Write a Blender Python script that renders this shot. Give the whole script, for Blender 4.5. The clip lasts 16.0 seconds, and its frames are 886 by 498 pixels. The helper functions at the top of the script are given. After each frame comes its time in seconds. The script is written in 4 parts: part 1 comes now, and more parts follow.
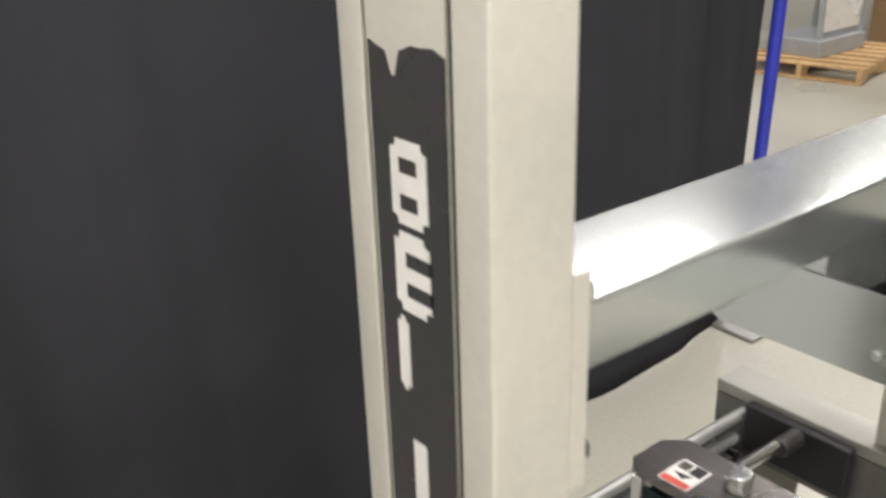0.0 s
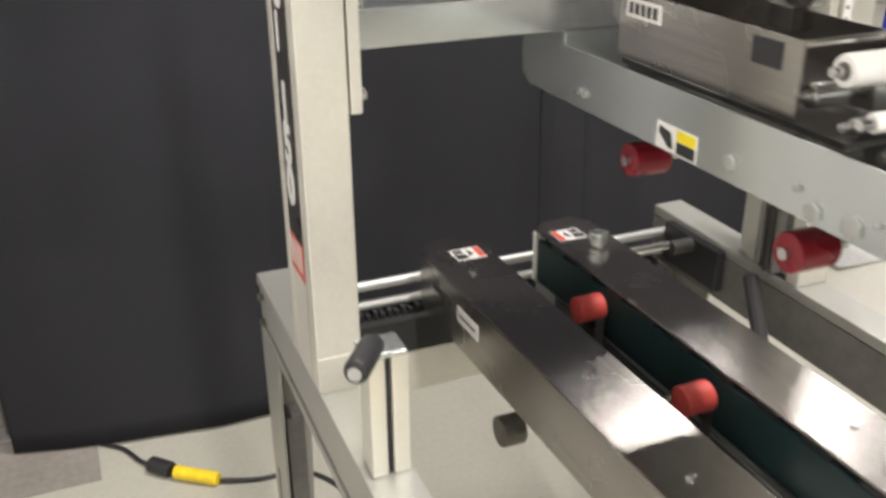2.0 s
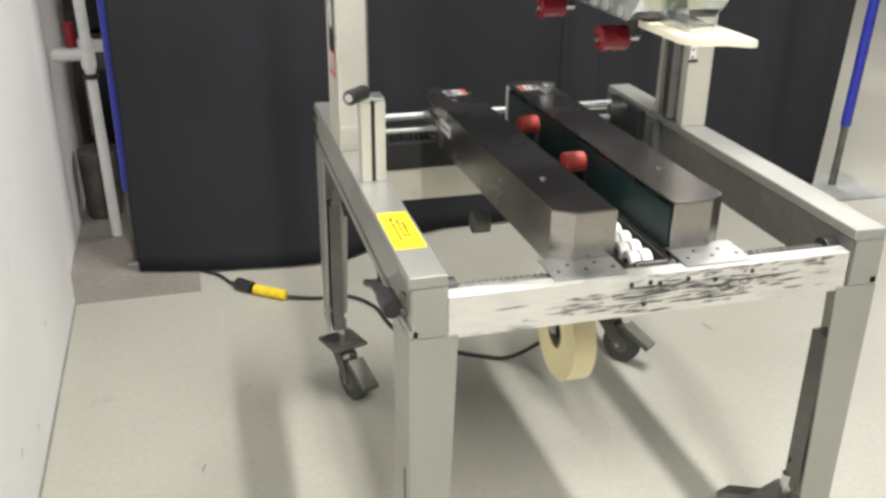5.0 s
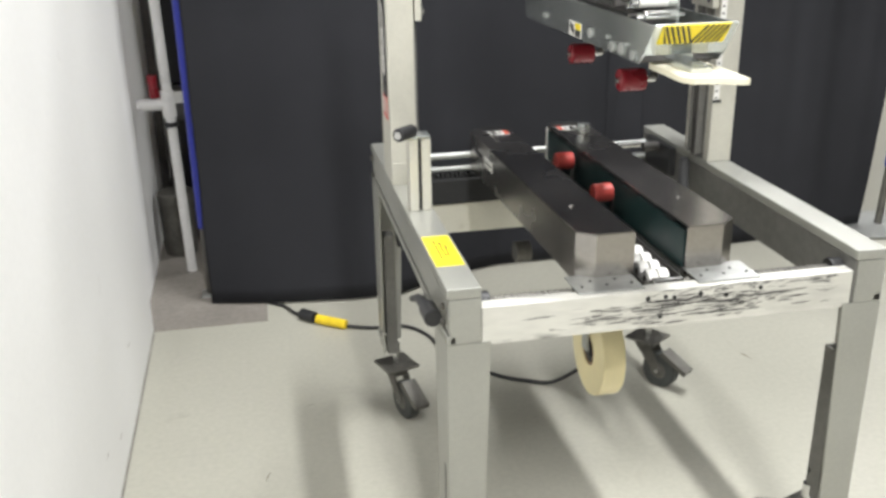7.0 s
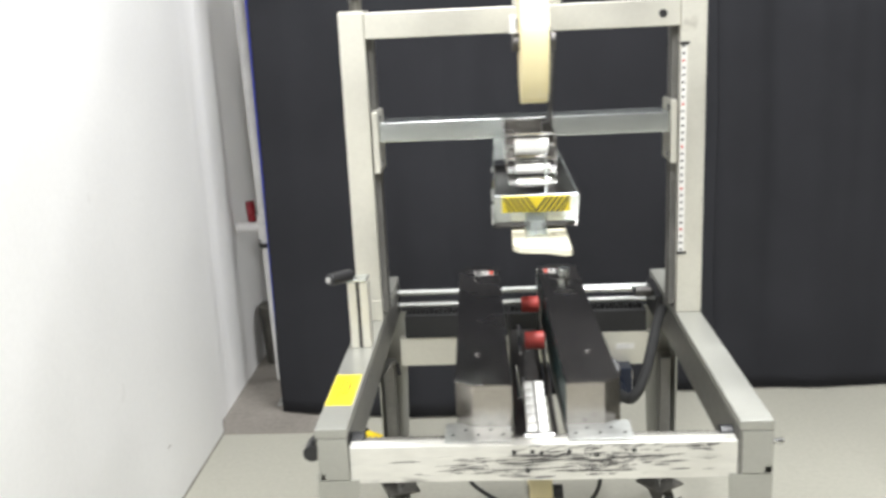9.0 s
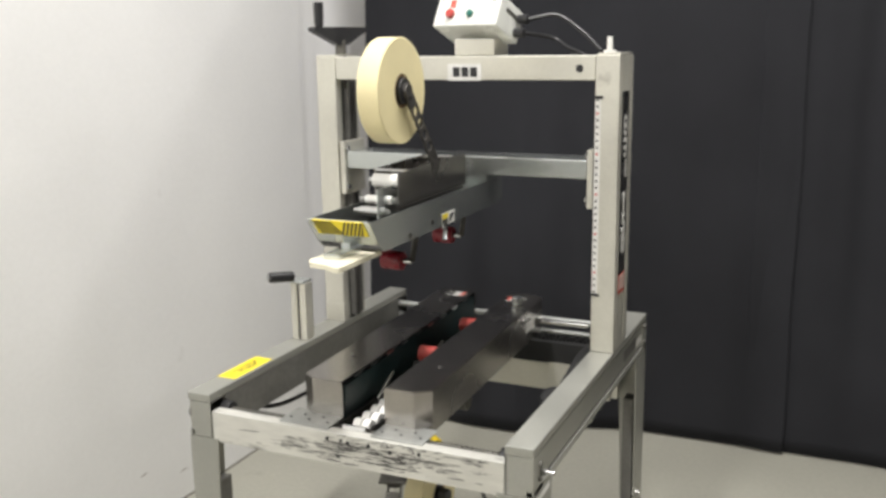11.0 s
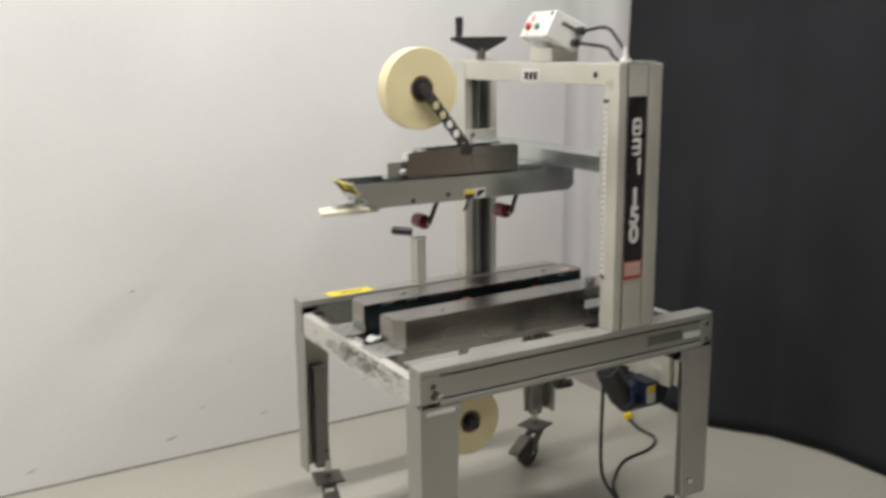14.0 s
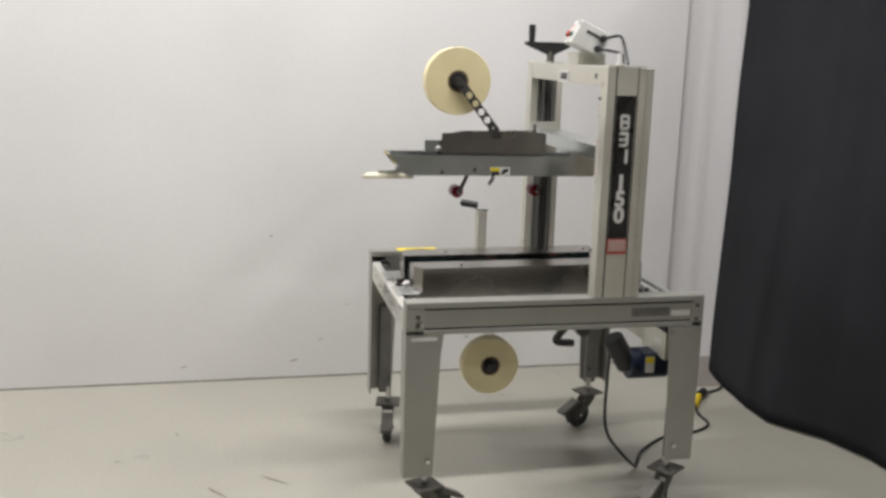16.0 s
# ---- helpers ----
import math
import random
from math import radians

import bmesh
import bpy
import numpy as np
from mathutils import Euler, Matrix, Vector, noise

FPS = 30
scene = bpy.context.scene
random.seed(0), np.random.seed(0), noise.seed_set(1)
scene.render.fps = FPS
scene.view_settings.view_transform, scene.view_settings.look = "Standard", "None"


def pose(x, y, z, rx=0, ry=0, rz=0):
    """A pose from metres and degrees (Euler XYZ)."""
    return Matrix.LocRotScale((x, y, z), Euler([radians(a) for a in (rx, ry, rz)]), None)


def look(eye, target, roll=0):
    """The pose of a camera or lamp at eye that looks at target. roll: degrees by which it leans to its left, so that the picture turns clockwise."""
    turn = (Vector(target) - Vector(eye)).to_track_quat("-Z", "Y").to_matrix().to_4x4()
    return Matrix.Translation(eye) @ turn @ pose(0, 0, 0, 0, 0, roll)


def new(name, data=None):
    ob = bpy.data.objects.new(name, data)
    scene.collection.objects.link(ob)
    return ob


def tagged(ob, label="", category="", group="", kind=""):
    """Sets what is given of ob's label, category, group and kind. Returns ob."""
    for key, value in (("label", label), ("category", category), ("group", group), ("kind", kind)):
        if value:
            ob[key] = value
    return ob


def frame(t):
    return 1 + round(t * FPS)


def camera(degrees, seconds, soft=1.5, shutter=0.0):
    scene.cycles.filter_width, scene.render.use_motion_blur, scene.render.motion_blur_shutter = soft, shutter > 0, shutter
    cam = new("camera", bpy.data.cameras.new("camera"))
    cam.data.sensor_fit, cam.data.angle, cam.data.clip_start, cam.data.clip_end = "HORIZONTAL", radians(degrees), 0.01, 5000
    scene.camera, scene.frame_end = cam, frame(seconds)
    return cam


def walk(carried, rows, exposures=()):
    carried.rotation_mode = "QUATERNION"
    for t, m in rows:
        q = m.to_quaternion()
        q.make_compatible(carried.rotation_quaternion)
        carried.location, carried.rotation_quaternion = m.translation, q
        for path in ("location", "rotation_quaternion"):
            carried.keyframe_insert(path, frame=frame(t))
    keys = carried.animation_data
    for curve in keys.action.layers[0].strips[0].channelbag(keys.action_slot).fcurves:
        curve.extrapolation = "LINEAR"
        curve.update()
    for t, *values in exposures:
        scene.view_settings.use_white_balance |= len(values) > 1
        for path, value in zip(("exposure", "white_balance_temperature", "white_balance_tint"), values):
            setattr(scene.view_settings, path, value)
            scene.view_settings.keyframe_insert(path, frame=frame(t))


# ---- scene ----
cam = camera(50.3, 16.0, soft=3.0, shutter=0.5)
PATH = [
    (0, (-0.829, -0.25, 1.783), (0.293, 1.215, 1.013), -1.9),
    (0.5, (-0.877, -0.463, 1.795), (0.138, 1.075, 1.017), -1.3),
    (1, (-0.797, -0.664, 1.779), (-0.032, 0.977, 0.928), 0.2),
    (1.5, (-0.739, -0.863, 1.748), (-0.087, 0.826, 0.899), -1.5),
    (2, (-0.779, -1.079, 1.728), (-0.099, 0.609, 0.898), -0.5),
    (2.5, (-0.783, -1.284, 1.725), (-0.147, 0.397, 0.849), -1.2),
    (3, (-0.75, -1.497, 1.717), (-0.261, 0.222, 0.82), -1.8),
    (3.5, (-0.72, -1.7, 1.691), (-0.264, 0.033, 0.804), -0.9),
    (4, (-0.731, -1.81, 1.662), (-0.294, -0.065, 0.788), 0.2),
    (4.5, (-0.835, -1.957, 1.649), (-0.353, -0.211, 0.8), 0.8),
    (7, (-0.836, -2.307, 1.68), (-0.479, -0.475, 0.962), -1.0),
    (7.5, (-0.688, -2.466, 1.728), (-0.469, -0.608, 1.019), -0.9),
    (8, (-0.542, -2.541, 1.781), (-0.396, -0.634, 1.196), -5.0),
    (8.5, (-0.336, -2.471, 1.764), (-0.379, -0.549, 1.215), -1.6),
    (9, (-0.079, -2.484, 1.803), (-0.197, -0.55, 1.307), -2.7),
    (11.5, (1.434, -2.525, 1.845), (0.421, -0.849, 1.442), -0.7),
    (12, (1.702, -2.404, 1.84), (0.516, -0.834, 1.478), -1.6),
    (12.5, (1.99, -2.263, 1.841), (0.693, -0.784, 1.477), -1.5),
    (13, (2.313, -2.2, 1.858), (0.833, -0.907, 1.487), 0.9),
    (13.5, (2.61, -2.084, 1.864), (1.056, -0.866, 1.547), -1.5),
    (14, (2.812, -1.873, 1.86), (1.126, -0.883, 1.438), -0.6),
    (14.5, (3.046, -1.635, 1.86), (1.233, -0.897, 1.447), -1.9),
    (15, (3.29, -1.444, 1.863), (1.416, -0.859, 1.484), 0.7),
    (15.5, (3.58, -1.349, 1.838), (1.693, -0.855, 1.396), 1.4),
    (16, (3.813, -1.21, 1.836), (1.903, -0.781, 1.426), 1.7),
]
walk(cam, [(t, look(eye, target, roll)) for t, eye, target, roll in PATH],
     exposures=[(0.0, 0.57, 6580, 13), (1.0, 0.68, 6600, 13), (1.5, 0.7, 6600, 13), (2.5, 0.5, 6650, 13), (3.5, 0.44, 6500, 10), (4.5, 0.54, 6450, 10), (7.0, 0.66, 6250, 9), (9.0, 0.7, 6200, 9), (10.2, 0.38, 6400, 10), (11.5, 0.04, 6500, 10), (12.5, -0.1, 6500, 10), (14.0, -0.14, 6500, 11), (15.0, -0.36, 6420, 13), (15.5, -0.22, 6400, 13), (16.0, -0.2, 6400, 13)])

# ---- world and lights ----
world = bpy.data.worlds.new("world")
scene.world = world
world.use_nodes = True
world.node_tree.nodes["Background"].inputs[0].default_value = (0.9, 0.93, 1.0, 1)
world.node_tree.nodes["Background"].inputs[1].default_value = 0.05


def tube_lamp(x, y, z, wide, long, watts, turn=0.0):
    lamp = bpy.data.lights.new("ceiling_lamp", "AREA")
    lamp.shape, lamp.size, lamp.size_y, lamp.energy = "RECTANGLE", wide, long, watts
    lamp.color = (1.0, 0.975, 0.945)
    ob = new("ceiling_lamp", lamp)
    ob.matrix_world = pose(x, y, z, 0, 0, turn)
    return ob


tube_lamp(0.73, -0.3, 4.6, 0.16, 2.4, 165)
tube_lamp(3.5, 3.6, 4.6, 0.18, 2.0, 76, 90)
tube_lamp(-0.3, -4.2, 4.6, 0.22, 2.4, 185)
tube_lamp(6.4, 2.6, 4.6, 0.22, 2.0, 90)
tube_lamp(10.5, 8.0, 4.6, 0.9, 2.4, 100)


# ---- materials ----
def material(name, colour, rough=0.5, metal=0.0, grain=0.08, scale=40.0, stain=0.1, stain_scale=3.0, bump=0.02,
             stretch=(1, 1, 1), dirt=None, dirt_from=0.62, dirt_scale=6.0, rough_vary=0.1, coat=0.0, sheen=0.0, gloss=0.5):
    """Principled surface with fine grain, broad stains and optional dirt patches, all in metres."""
    m = bpy.data.materials.new(name)
    m.use_nodes = True
    t = m.node_tree
    n, l = t.nodes, t.links
    b = n["Principled BSDF"]
    b.inputs["Metallic"].default_value = metal
    b.inputs["Specular IOR Level"].default_value = gloss
    b.inputs["Coat Weight"].default_value = coat
    b.inputs["Sheen Weight"].default_value = sheen
    geo = n.new("ShaderNodeTexCoord")
    mp = n.new("ShaderNodeMapping")
    mp.inputs["Scale"].default_value = stretch
    l.new(geo.outputs["Object"], mp.inputs[0])

    def noise_node(s, detail, vec):
        x = n.new("ShaderNodeTexNoise")
        x.inputs["Scale"].default_value = s
        x.inputs["Detail"].default_value = detail
        l.new(vec, x.inputs["Vector"])
        return x

    fine = noise_node(scale, 4, mp.outputs[0])
    broad = noise_node(stain_scale, 5, geo.outputs["Object"])

    def ramp(src, low, high, a, b_):
        r = n.new("ShaderNodeMapRange")
        r.inputs[1].default_value, r.inputs[2].default_value = low, high
        r.inputs[3].default_value, r.inputs[4].default_value = a, b_
        l.new(src, r.inputs[0])
        return r.outputs[0]

    f = ramp(fine.outputs[0], 0.3, 0.7, 1 - grain, 1 + grain)
    g = ramp(broad.outputs[0], 0.3, 0.7, 1 - stain, 1 + stain)
    mul = n.new("ShaderNodeMath")
    mul.operation = "MULTIPLY"
    l.new(f, mul.inputs[0])
    l.new(g, mul.inputs[1])
    vm = n.new("ShaderNodeVectorMath")
    vm.operation = "SCALE"
    vm.inputs[0].default_value = colour
    l.new(mul.outputs[0], vm.inputs["Scale"])
    out = vm.outputs[0]
    if dirt:
        d = noise_node(dirt_scale, 8, mp.outputs[0])
        k = ramp(d.outputs[0], dirt_from, dirt_from + 0.12, 0, 0.85)
        mx = n.new("ShaderNodeMix")
        mx.data_type = "RGBA"
        l.new(k, mx.inputs[0])
        l.new(out, mx.inputs[6])
        mx.inputs[7].default_value = (*dirt, 1)
        out = mx.outputs[2]
    l.new(out, b.inputs["Base Color"])
    l.new(ramp(broad.outputs[0], 0.3, 0.7, max(0.03, rough - rough_vary), min(1, rough + rough_vary)), b.inputs["Roughness"])
    if bump:
        bp = n.new("ShaderNodeBump")
        bp.inputs["Strength"].default_value = 0.35
        bp.inputs["Distance"].default_value = bump * 0.1
        l.new(fine.outputs[0], bp.inputs["Height"])
        l.new(bp.outputs[0], b.inputs["Normal"])
    return m


CREAM = material("cream_paint", (0.66, 0.645, 0.57), 0.40, 0.5, 0.03, 120, 0.06, 5, 0.01, dirt=(0.33, 0.31, 0.26), dirt_from=0.68, dirt_scale=9)
WORN = material("worn_cream_paint", (0.66, 0.65, 0.60), 0.38, 0.35, 0.05, 90, 0.1, 6, 0.01, stretch=(0.22, 1, 1), dirt=(0.05, 0.048, 0.045), dirt_from=0.60, dirt_scale=26)
GALV = material("galvanised_steel", (0.60, 0.63, 0.615), 0.24, 0.9, 0.02, 14, 0.03, 5, 0.0, rough_vary=0.025)
DULLGALV = material("dull_galvanised", (0.50, 0.51, 0.49), 0.48, 0.85, 0.07, 60, 0.12, 9, 0.003)
RAIL = material("silver_grey_paint", (0.38, 0.38, 0.345), 0.42, 0.5, 0.03, 120, 0.06, 5, 0.006, dirt=(0.28, 0.27, 0.24), dirt_from=0.68, dirt_scale=9)
STEEL = material("brushed_stainless", (0.40, 0.38, 0.358), 0.26, 1.0, 0.10, 160, 0.08, 4, 0.002, stretch=(1, 0.03, 1), rough_vary=0.05)
DARKSTEEL = material("dark_steel", (0.10, 0.095, 0.09), 0.42, 0.75, 0.12, 60, 0.25, 9, 0.01)
# one dark grey for inner webs, inner legs, guide channels and small plates
INNER = material("dark_inner_steel", (0.19, 0.186, 0.174), 0.5, 0.5, 0.1, 60, 0.2, 6, 0.006)
CHROME = material("chrome", (0.60, 0.60, 0.59), 0.22, 1.0, 0.02, 60, 0.05, 8, 0.0, rough_vary=0.05)
BLACK = material("black_plastic", (0.018, 0.018, 0.019), 0.42, 0.0, 0.1, 80, 0.2, 6, 0.008)
GROOVE = material("shadow_gap_rubber", (0.02, 0.02, 0.02), 0.8, 0.0, 0.1, 80, 0.1, 6, 0.0)
BELT = material("green_black_belt", (0.010, 0.028, 0.028), 0.45, 0.0, 0.2, 200, 0.25, 8, 0.01)
RED = material("red_urethane", (0.46, 0.06, 0.05), 0.5, 0.0, 0.08, 90, 0.15, 20, 0.006)
DARKRED = material("dark_red_urethane", (0.21, 0.010, 0.018), 0.3, 0.0, 0.08, 90, 0.15, 20, 0.006)
YELLOW = material("yellow_vinyl", (0.85, 0.68, 0.02), 0.4, 0.0, 0.03, 90, 0.05, 20, 0.0)
YELLOWPL = material("yellow_plug_plastic", (0.80, 0.58, 0.02), 0.4, 0.0, 0.05, 90, 0.12, 30, 0.004)
WHITE = material("white_plastic", (0.78, 0.77, 0.73), 0.35, 0.0, 0.02, 90, 0.05, 12, 0.0)
BOXPAINT = material("off_white_enamel", (0.74, 0.75, 0.71), 0.3, 0.0, 0.02, 120, 0.04, 9, 0.004)
LABEL = material("white_label", (0.76, 0.75, 0.72), 0.45, 0.0, 0.03, 90, 0.06, 25, 0.0)
INK = material("black_ink", (0.022, 0.022, 0.023), 0.5, 0.0, 0.1, 80, 0.15, 12, 0.0)
REDINK = material("red_ink", (0.55, 0.09, 0.06), 0.5, 0.0, 0.05, 80, 0.1, 12, 0.0)
PINK = material("faded_pink_label", (0.62, 0.42, 0.38), 0.5, 0.0, 0.05, 80, 0.15, 30, 0.0)
SIGN = material("black_vinyl_sign", (0.020, 0.019, 0.019), 0.32, 0.0, 0.12, 60, 0.3, 8, 0.004)
TAPE = material("tape_side", (0.86, 0.76, 0.45), 0.38, 0.0, 0.03, 300, 0.06, 7, 0.003)
CARD = material("cardboard_core", (0.30, 0.20, 0.11), 0.85, 0.0, 0.1, 120, 0.1, 12, 0.01)
TONGUE = material("ivory_plastic", (0.78, 0.74, 0.58), 0.35, 0.0, 0.03, 60, 0.06, 10, 0.0)
RUBBER = material("caster_rubber", (0.045, 0.048, 0.045), 0.6, 0.0, 0.15, 90, 0.2, 14, 0.01)
CASTSTEEL = material("worn_caster_steel", (0.13, 0.125, 0.11), 0.48, 0.6, 0.15, 70, 0.3, 15, 0.01)
BLUE = material("blue_tube_paint", (0.02, 0.03, 0.30), 0.35, 0.0, 0.06, 60, 0.15, 8, 0.004)
MOTORBLUE = material("dark_blue_motor_paint", (0.010, 0.016, 0.036), 0.4, 0.1, 0.1, 60, 0.2, 12, 0.006)
FLOORM = material("grey_epoxy_floor", (0.405, 0.395, 0.335), 0.36, 0.0, 0.05, 55, 0.08, 0.9, 0.012, dirt=(0.36, 0.345, 0.29), dirt_from=0.66, dirt_scale=7.0, rough_vary=0.1)
CONCRETE = material("bare_concrete", (0.23, 0.21, 0.185), 0.7, 0.0, 0.12, 45, 0.2, 2.2, 0.03)
WALLM = material("white_wall_paint", (0.84, 0.835, 0.82), 0.55, 0.0, 0.015, 70, 0.035, 1.1, 0.012, dirt=(0.60, 0.585, 0.56), dirt_from=0.69, dirt_scale=4.5)
CURTAIN = material("charcoal_drape", (0.027, 0.0275, 0.031), 0.95, 0.0, 0.15, 500, 0.12, 2.0, 0.006, rough_vary=0.03, gloss=0.1)
SHELL = material("warehouse_paint", (0.23, 0.225, 0.218), 0.8, 0.0, 0.05, 20, 0.1, 0.7, 0.01)
PINE = material("pallet_pine", (0.55, 0.36, 0.17), 0.75, 0.0, 0.18, 30, 0.15, 4, 0.02, stretch=(0.1, 1, 1))
PVC = material("white_pvc", (0.72, 0.71, 0.69), 0.35, 0.0, 0.03, 60, 0.1, 8, 0.0)
GRIME = material("grey_grime", (0.24, 0.225, 0.2), 0.8, 0.0, 0.2, 30, 0.3, 3, 0.0)
CARTON = material("brown_carton", (0.30, 0.19, 0.10), 0.8, 0.0, 0.08, 60, 0.12, 4, 0.006)
MACHGREY = material("grey_machine_paint", (0.42, 0.45, 0.46), 0.4, 0.2, 0.05, 60, 0.12, 4, 0.004)


# ---- mesh helpers ----
def box(bm, x0, x1, y0, y1, z0, z1, r=0.0, m=None):
    made = bmesh.ops.create_cube(bm, size=1.0)["verts"]
    for v in made:
        v.co = Vector(((x0 + x1) / 2 + v.co.x * (x1 - x0), (y0 + y1) / 2 + v.co.y * (y1 - y0), (z0 + z1) / 2 + v.co.z * (z1 - z0)))
    if m:
        bmesh.ops.transform(bm, matrix=m, verts=made)
    if r > 0:
        edges = list({e for v in made for e in v.link_edges})
        bmesh.ops.bevel(bm, geom=edges, offset=r, segments=2, affect="EDGES", profile=0.5)
    return bm


def rod(bm, a, b, r, seg=20, r2=None, rim=0.0):
    a, b = Vector(a), Vector(b)
    d = b - a
    m = Matrix.Translation((a + b) / 2) @ d.to_track_quat("Z", "Y").to_matrix().to_4x4()
    made = bmesh.ops.create_cone(bm, cap_ends=True, segments=seg, radius1=r, radius2=r if r2 is None else r2, depth=d.length, matrix=m)["verts"]
    if rim > 0:
        caps = {e for v in made for f in v.link_faces if len(f.verts) > 4 for e in f.edges}
        bmesh.ops.bevel(bm, geom=list(caps), offset=rim, segments=2, affect="EDGES", profile=0.5)
    return bm


def prism(bm, pts, axis, lo, hi):
    """A flat outline of two coordinates pushed along the axis x, y or z."""
    def at(p, h):
        return {"x": (h, p[0], p[1]), "y": (p[0], h, p[1]), "z": (p[0], p[1], h)}[axis]
    low = [bm.verts.new(at(p, lo)) for p in pts]
    high = [bm.verts.new(at(p, hi)) for p in pts]
    k = len(pts)
    bm.faces.new(low)
    bm.faces.new(high[::-1])
    for i in range(k):
        bm.faces.new((low[i], high[i], high[(i + 1) % k], low[(i + 1) % k]))
    bmesh.ops.recalc_face_normals(bm, faces=bm.faces[:])
    return bm


def ring(bm, x0, x1, cy, cz, r_in, r_out, seg=64):
    """A thick ring round the x axis."""
    rows = []
    for x, r in ((x0, r_in), (x0, r_out - 0.002), (x0 + 0.002, r_out), (x1 - 0.002, r_out), (x1, r_out - 0.002), (x1, r_in)):
        rows.append([bm.verts.new((x, cy + r * math.cos(2 * math.pi * i / seg), cz + r * math.sin(2 * math.pi * i / seg))) for i in range(seg)])
    for j in range(len(rows)):
        p, q = rows[j], rows[(j + 1) % len(rows)]
        for i in range(seg):
            bm.faces.new((p[i], p[(i + 1) % seg], q[(i + 1) % seg], q[i]))
    bmesh.ops.recalc_face_normals(bm, faces=bm.faces[:])
    return bm


def hose(bm, points, r, seg=10, smooth=6):
    """A round cable through the points, on a smooth curve."""
    p = [Vector(q) for q in points]
    p = [p[0] * 2 - p[1]] + p + [p[-1] * 2 - p[-2]]
    line = []
    for i in range(1, len(p) - 2):
        for s in range(smooth):
            u = s / smooth
            a, b, c, d = p[i - 1], p[i], p[i + 1], p[i + 2]
            line.append(0.5 * (2 * b + (c - a) * u + (2 * a - 5 * b + 4 * c - d) * u * u + (3 * b - a - 3 * c + d) * u ** 3))
    line.append(p[-2])
    rings = []
    for i, c in enumerate(line):
        d = (line[min(i + 1, len(line) - 1)] - line[max(i - 1, 0)]).normalized()
        side = d.cross(Vector((0.13, 0.21, 1))).normalized()
        up = side.cross(d)
        rings.append([bm.verts.new(c + r * (side * math.cos(2 * math.pi * k / seg) + up * math.sin(2 * math.pi * k / seg))) for k in range(seg)])
    for a, b in zip(rings, rings[1:]):
        for k in range(seg):
            bm.faces.new((a[k], a[(k + 1) % seg], b[(k + 1) % seg], b[k]))
    bm.faces.new(rings[0][::-1])
    bm.faces.new(rings[-1])
    bmesh.ops.recalc_face_normals(bm, faces=bm.faces[:])
    return bm


def mesh_of(name, bm, mat, soft_edges=True):
    me = bpy.data.meshes.new(name)
    bm.to_mesh(me)
    bm.free()
    me.materials.append(mat)
    if soft_edges:
        me.polygons.foreach_set("use_smooth", [True] * len(me.polygons))
        me.set_sharp_from_angle(angle=radians(35))
    return me


def part(name, bm, mat, parent=None, label=""):
    ob = new(name, mesh_of(name, bm, mat))
    ob.parent = parent
    even = ob.modifiers.new("even_normals", "WEIGHTED_NORMAL")
    even.keep_sharp = True
    return tagged(ob, label)


def thing(name, label, category, group="", at=(0, 0, 0)):
    ob = new(name)
    ob.empty_display_size = 0.1
    ob.location = at
    return tagged(ob, label, category, group)


def solid(name, bm, mat, label, category, group=""):
    return tagged(part(name, bm, mat), label, category, group)


def setting(name, bm, mat, label):
    return tagged(part(name, bm, mat), label, "", "", "structure")


B = bmesh.new

# ---- the hall ----
setting("floor", box(B(), -1.5, 14, -9, 11, -0.12, 0), FLOORM, "worn beige-grey epoxy floor with scuffs and dull gloss")
setting("pavement", box(B(), -1.42, -0.874, 1.335, 2.95, 0.0, 0.004), CONCRETE, "rough bare grey concrete patch beside the wall")
setting("wall_west", box(B(), -1.5, -1.335, -9, 1.35, 0, 5), WALLM, "scuffed white painted wall")
setting("wall_recess", box(B(), -1.6, -1.375, 1.35, 11, 0, 5), WALLM, "white painted wall set back behind the curtain")
setting("wall_north", box(B(), -1.6, 14, 11, 11.2, 0, 5), SHELL, "plain grey warehouse end wall")
setting("wall_east", box(B(), 14, 14.2, -9.2, 11.2, 0, 5), SHELL, "plain grey warehouse side wall")
setting("wall_south", box(B(), -1.5, 14, -9.2, -9, 0, 5), SHELL, "plain grey warehouse front wall")
setting("ceiling", box(B(), -1.6, 14.2, -9.2, 11.2, 5, 5.15), SHELL, "plain grey warehouse ceiling")
setting("baseboard", box(B(), -1.337, -1.330, -9, 1.35, 0, 0.007), GRIME, "thin dirty line where wall meets floor")


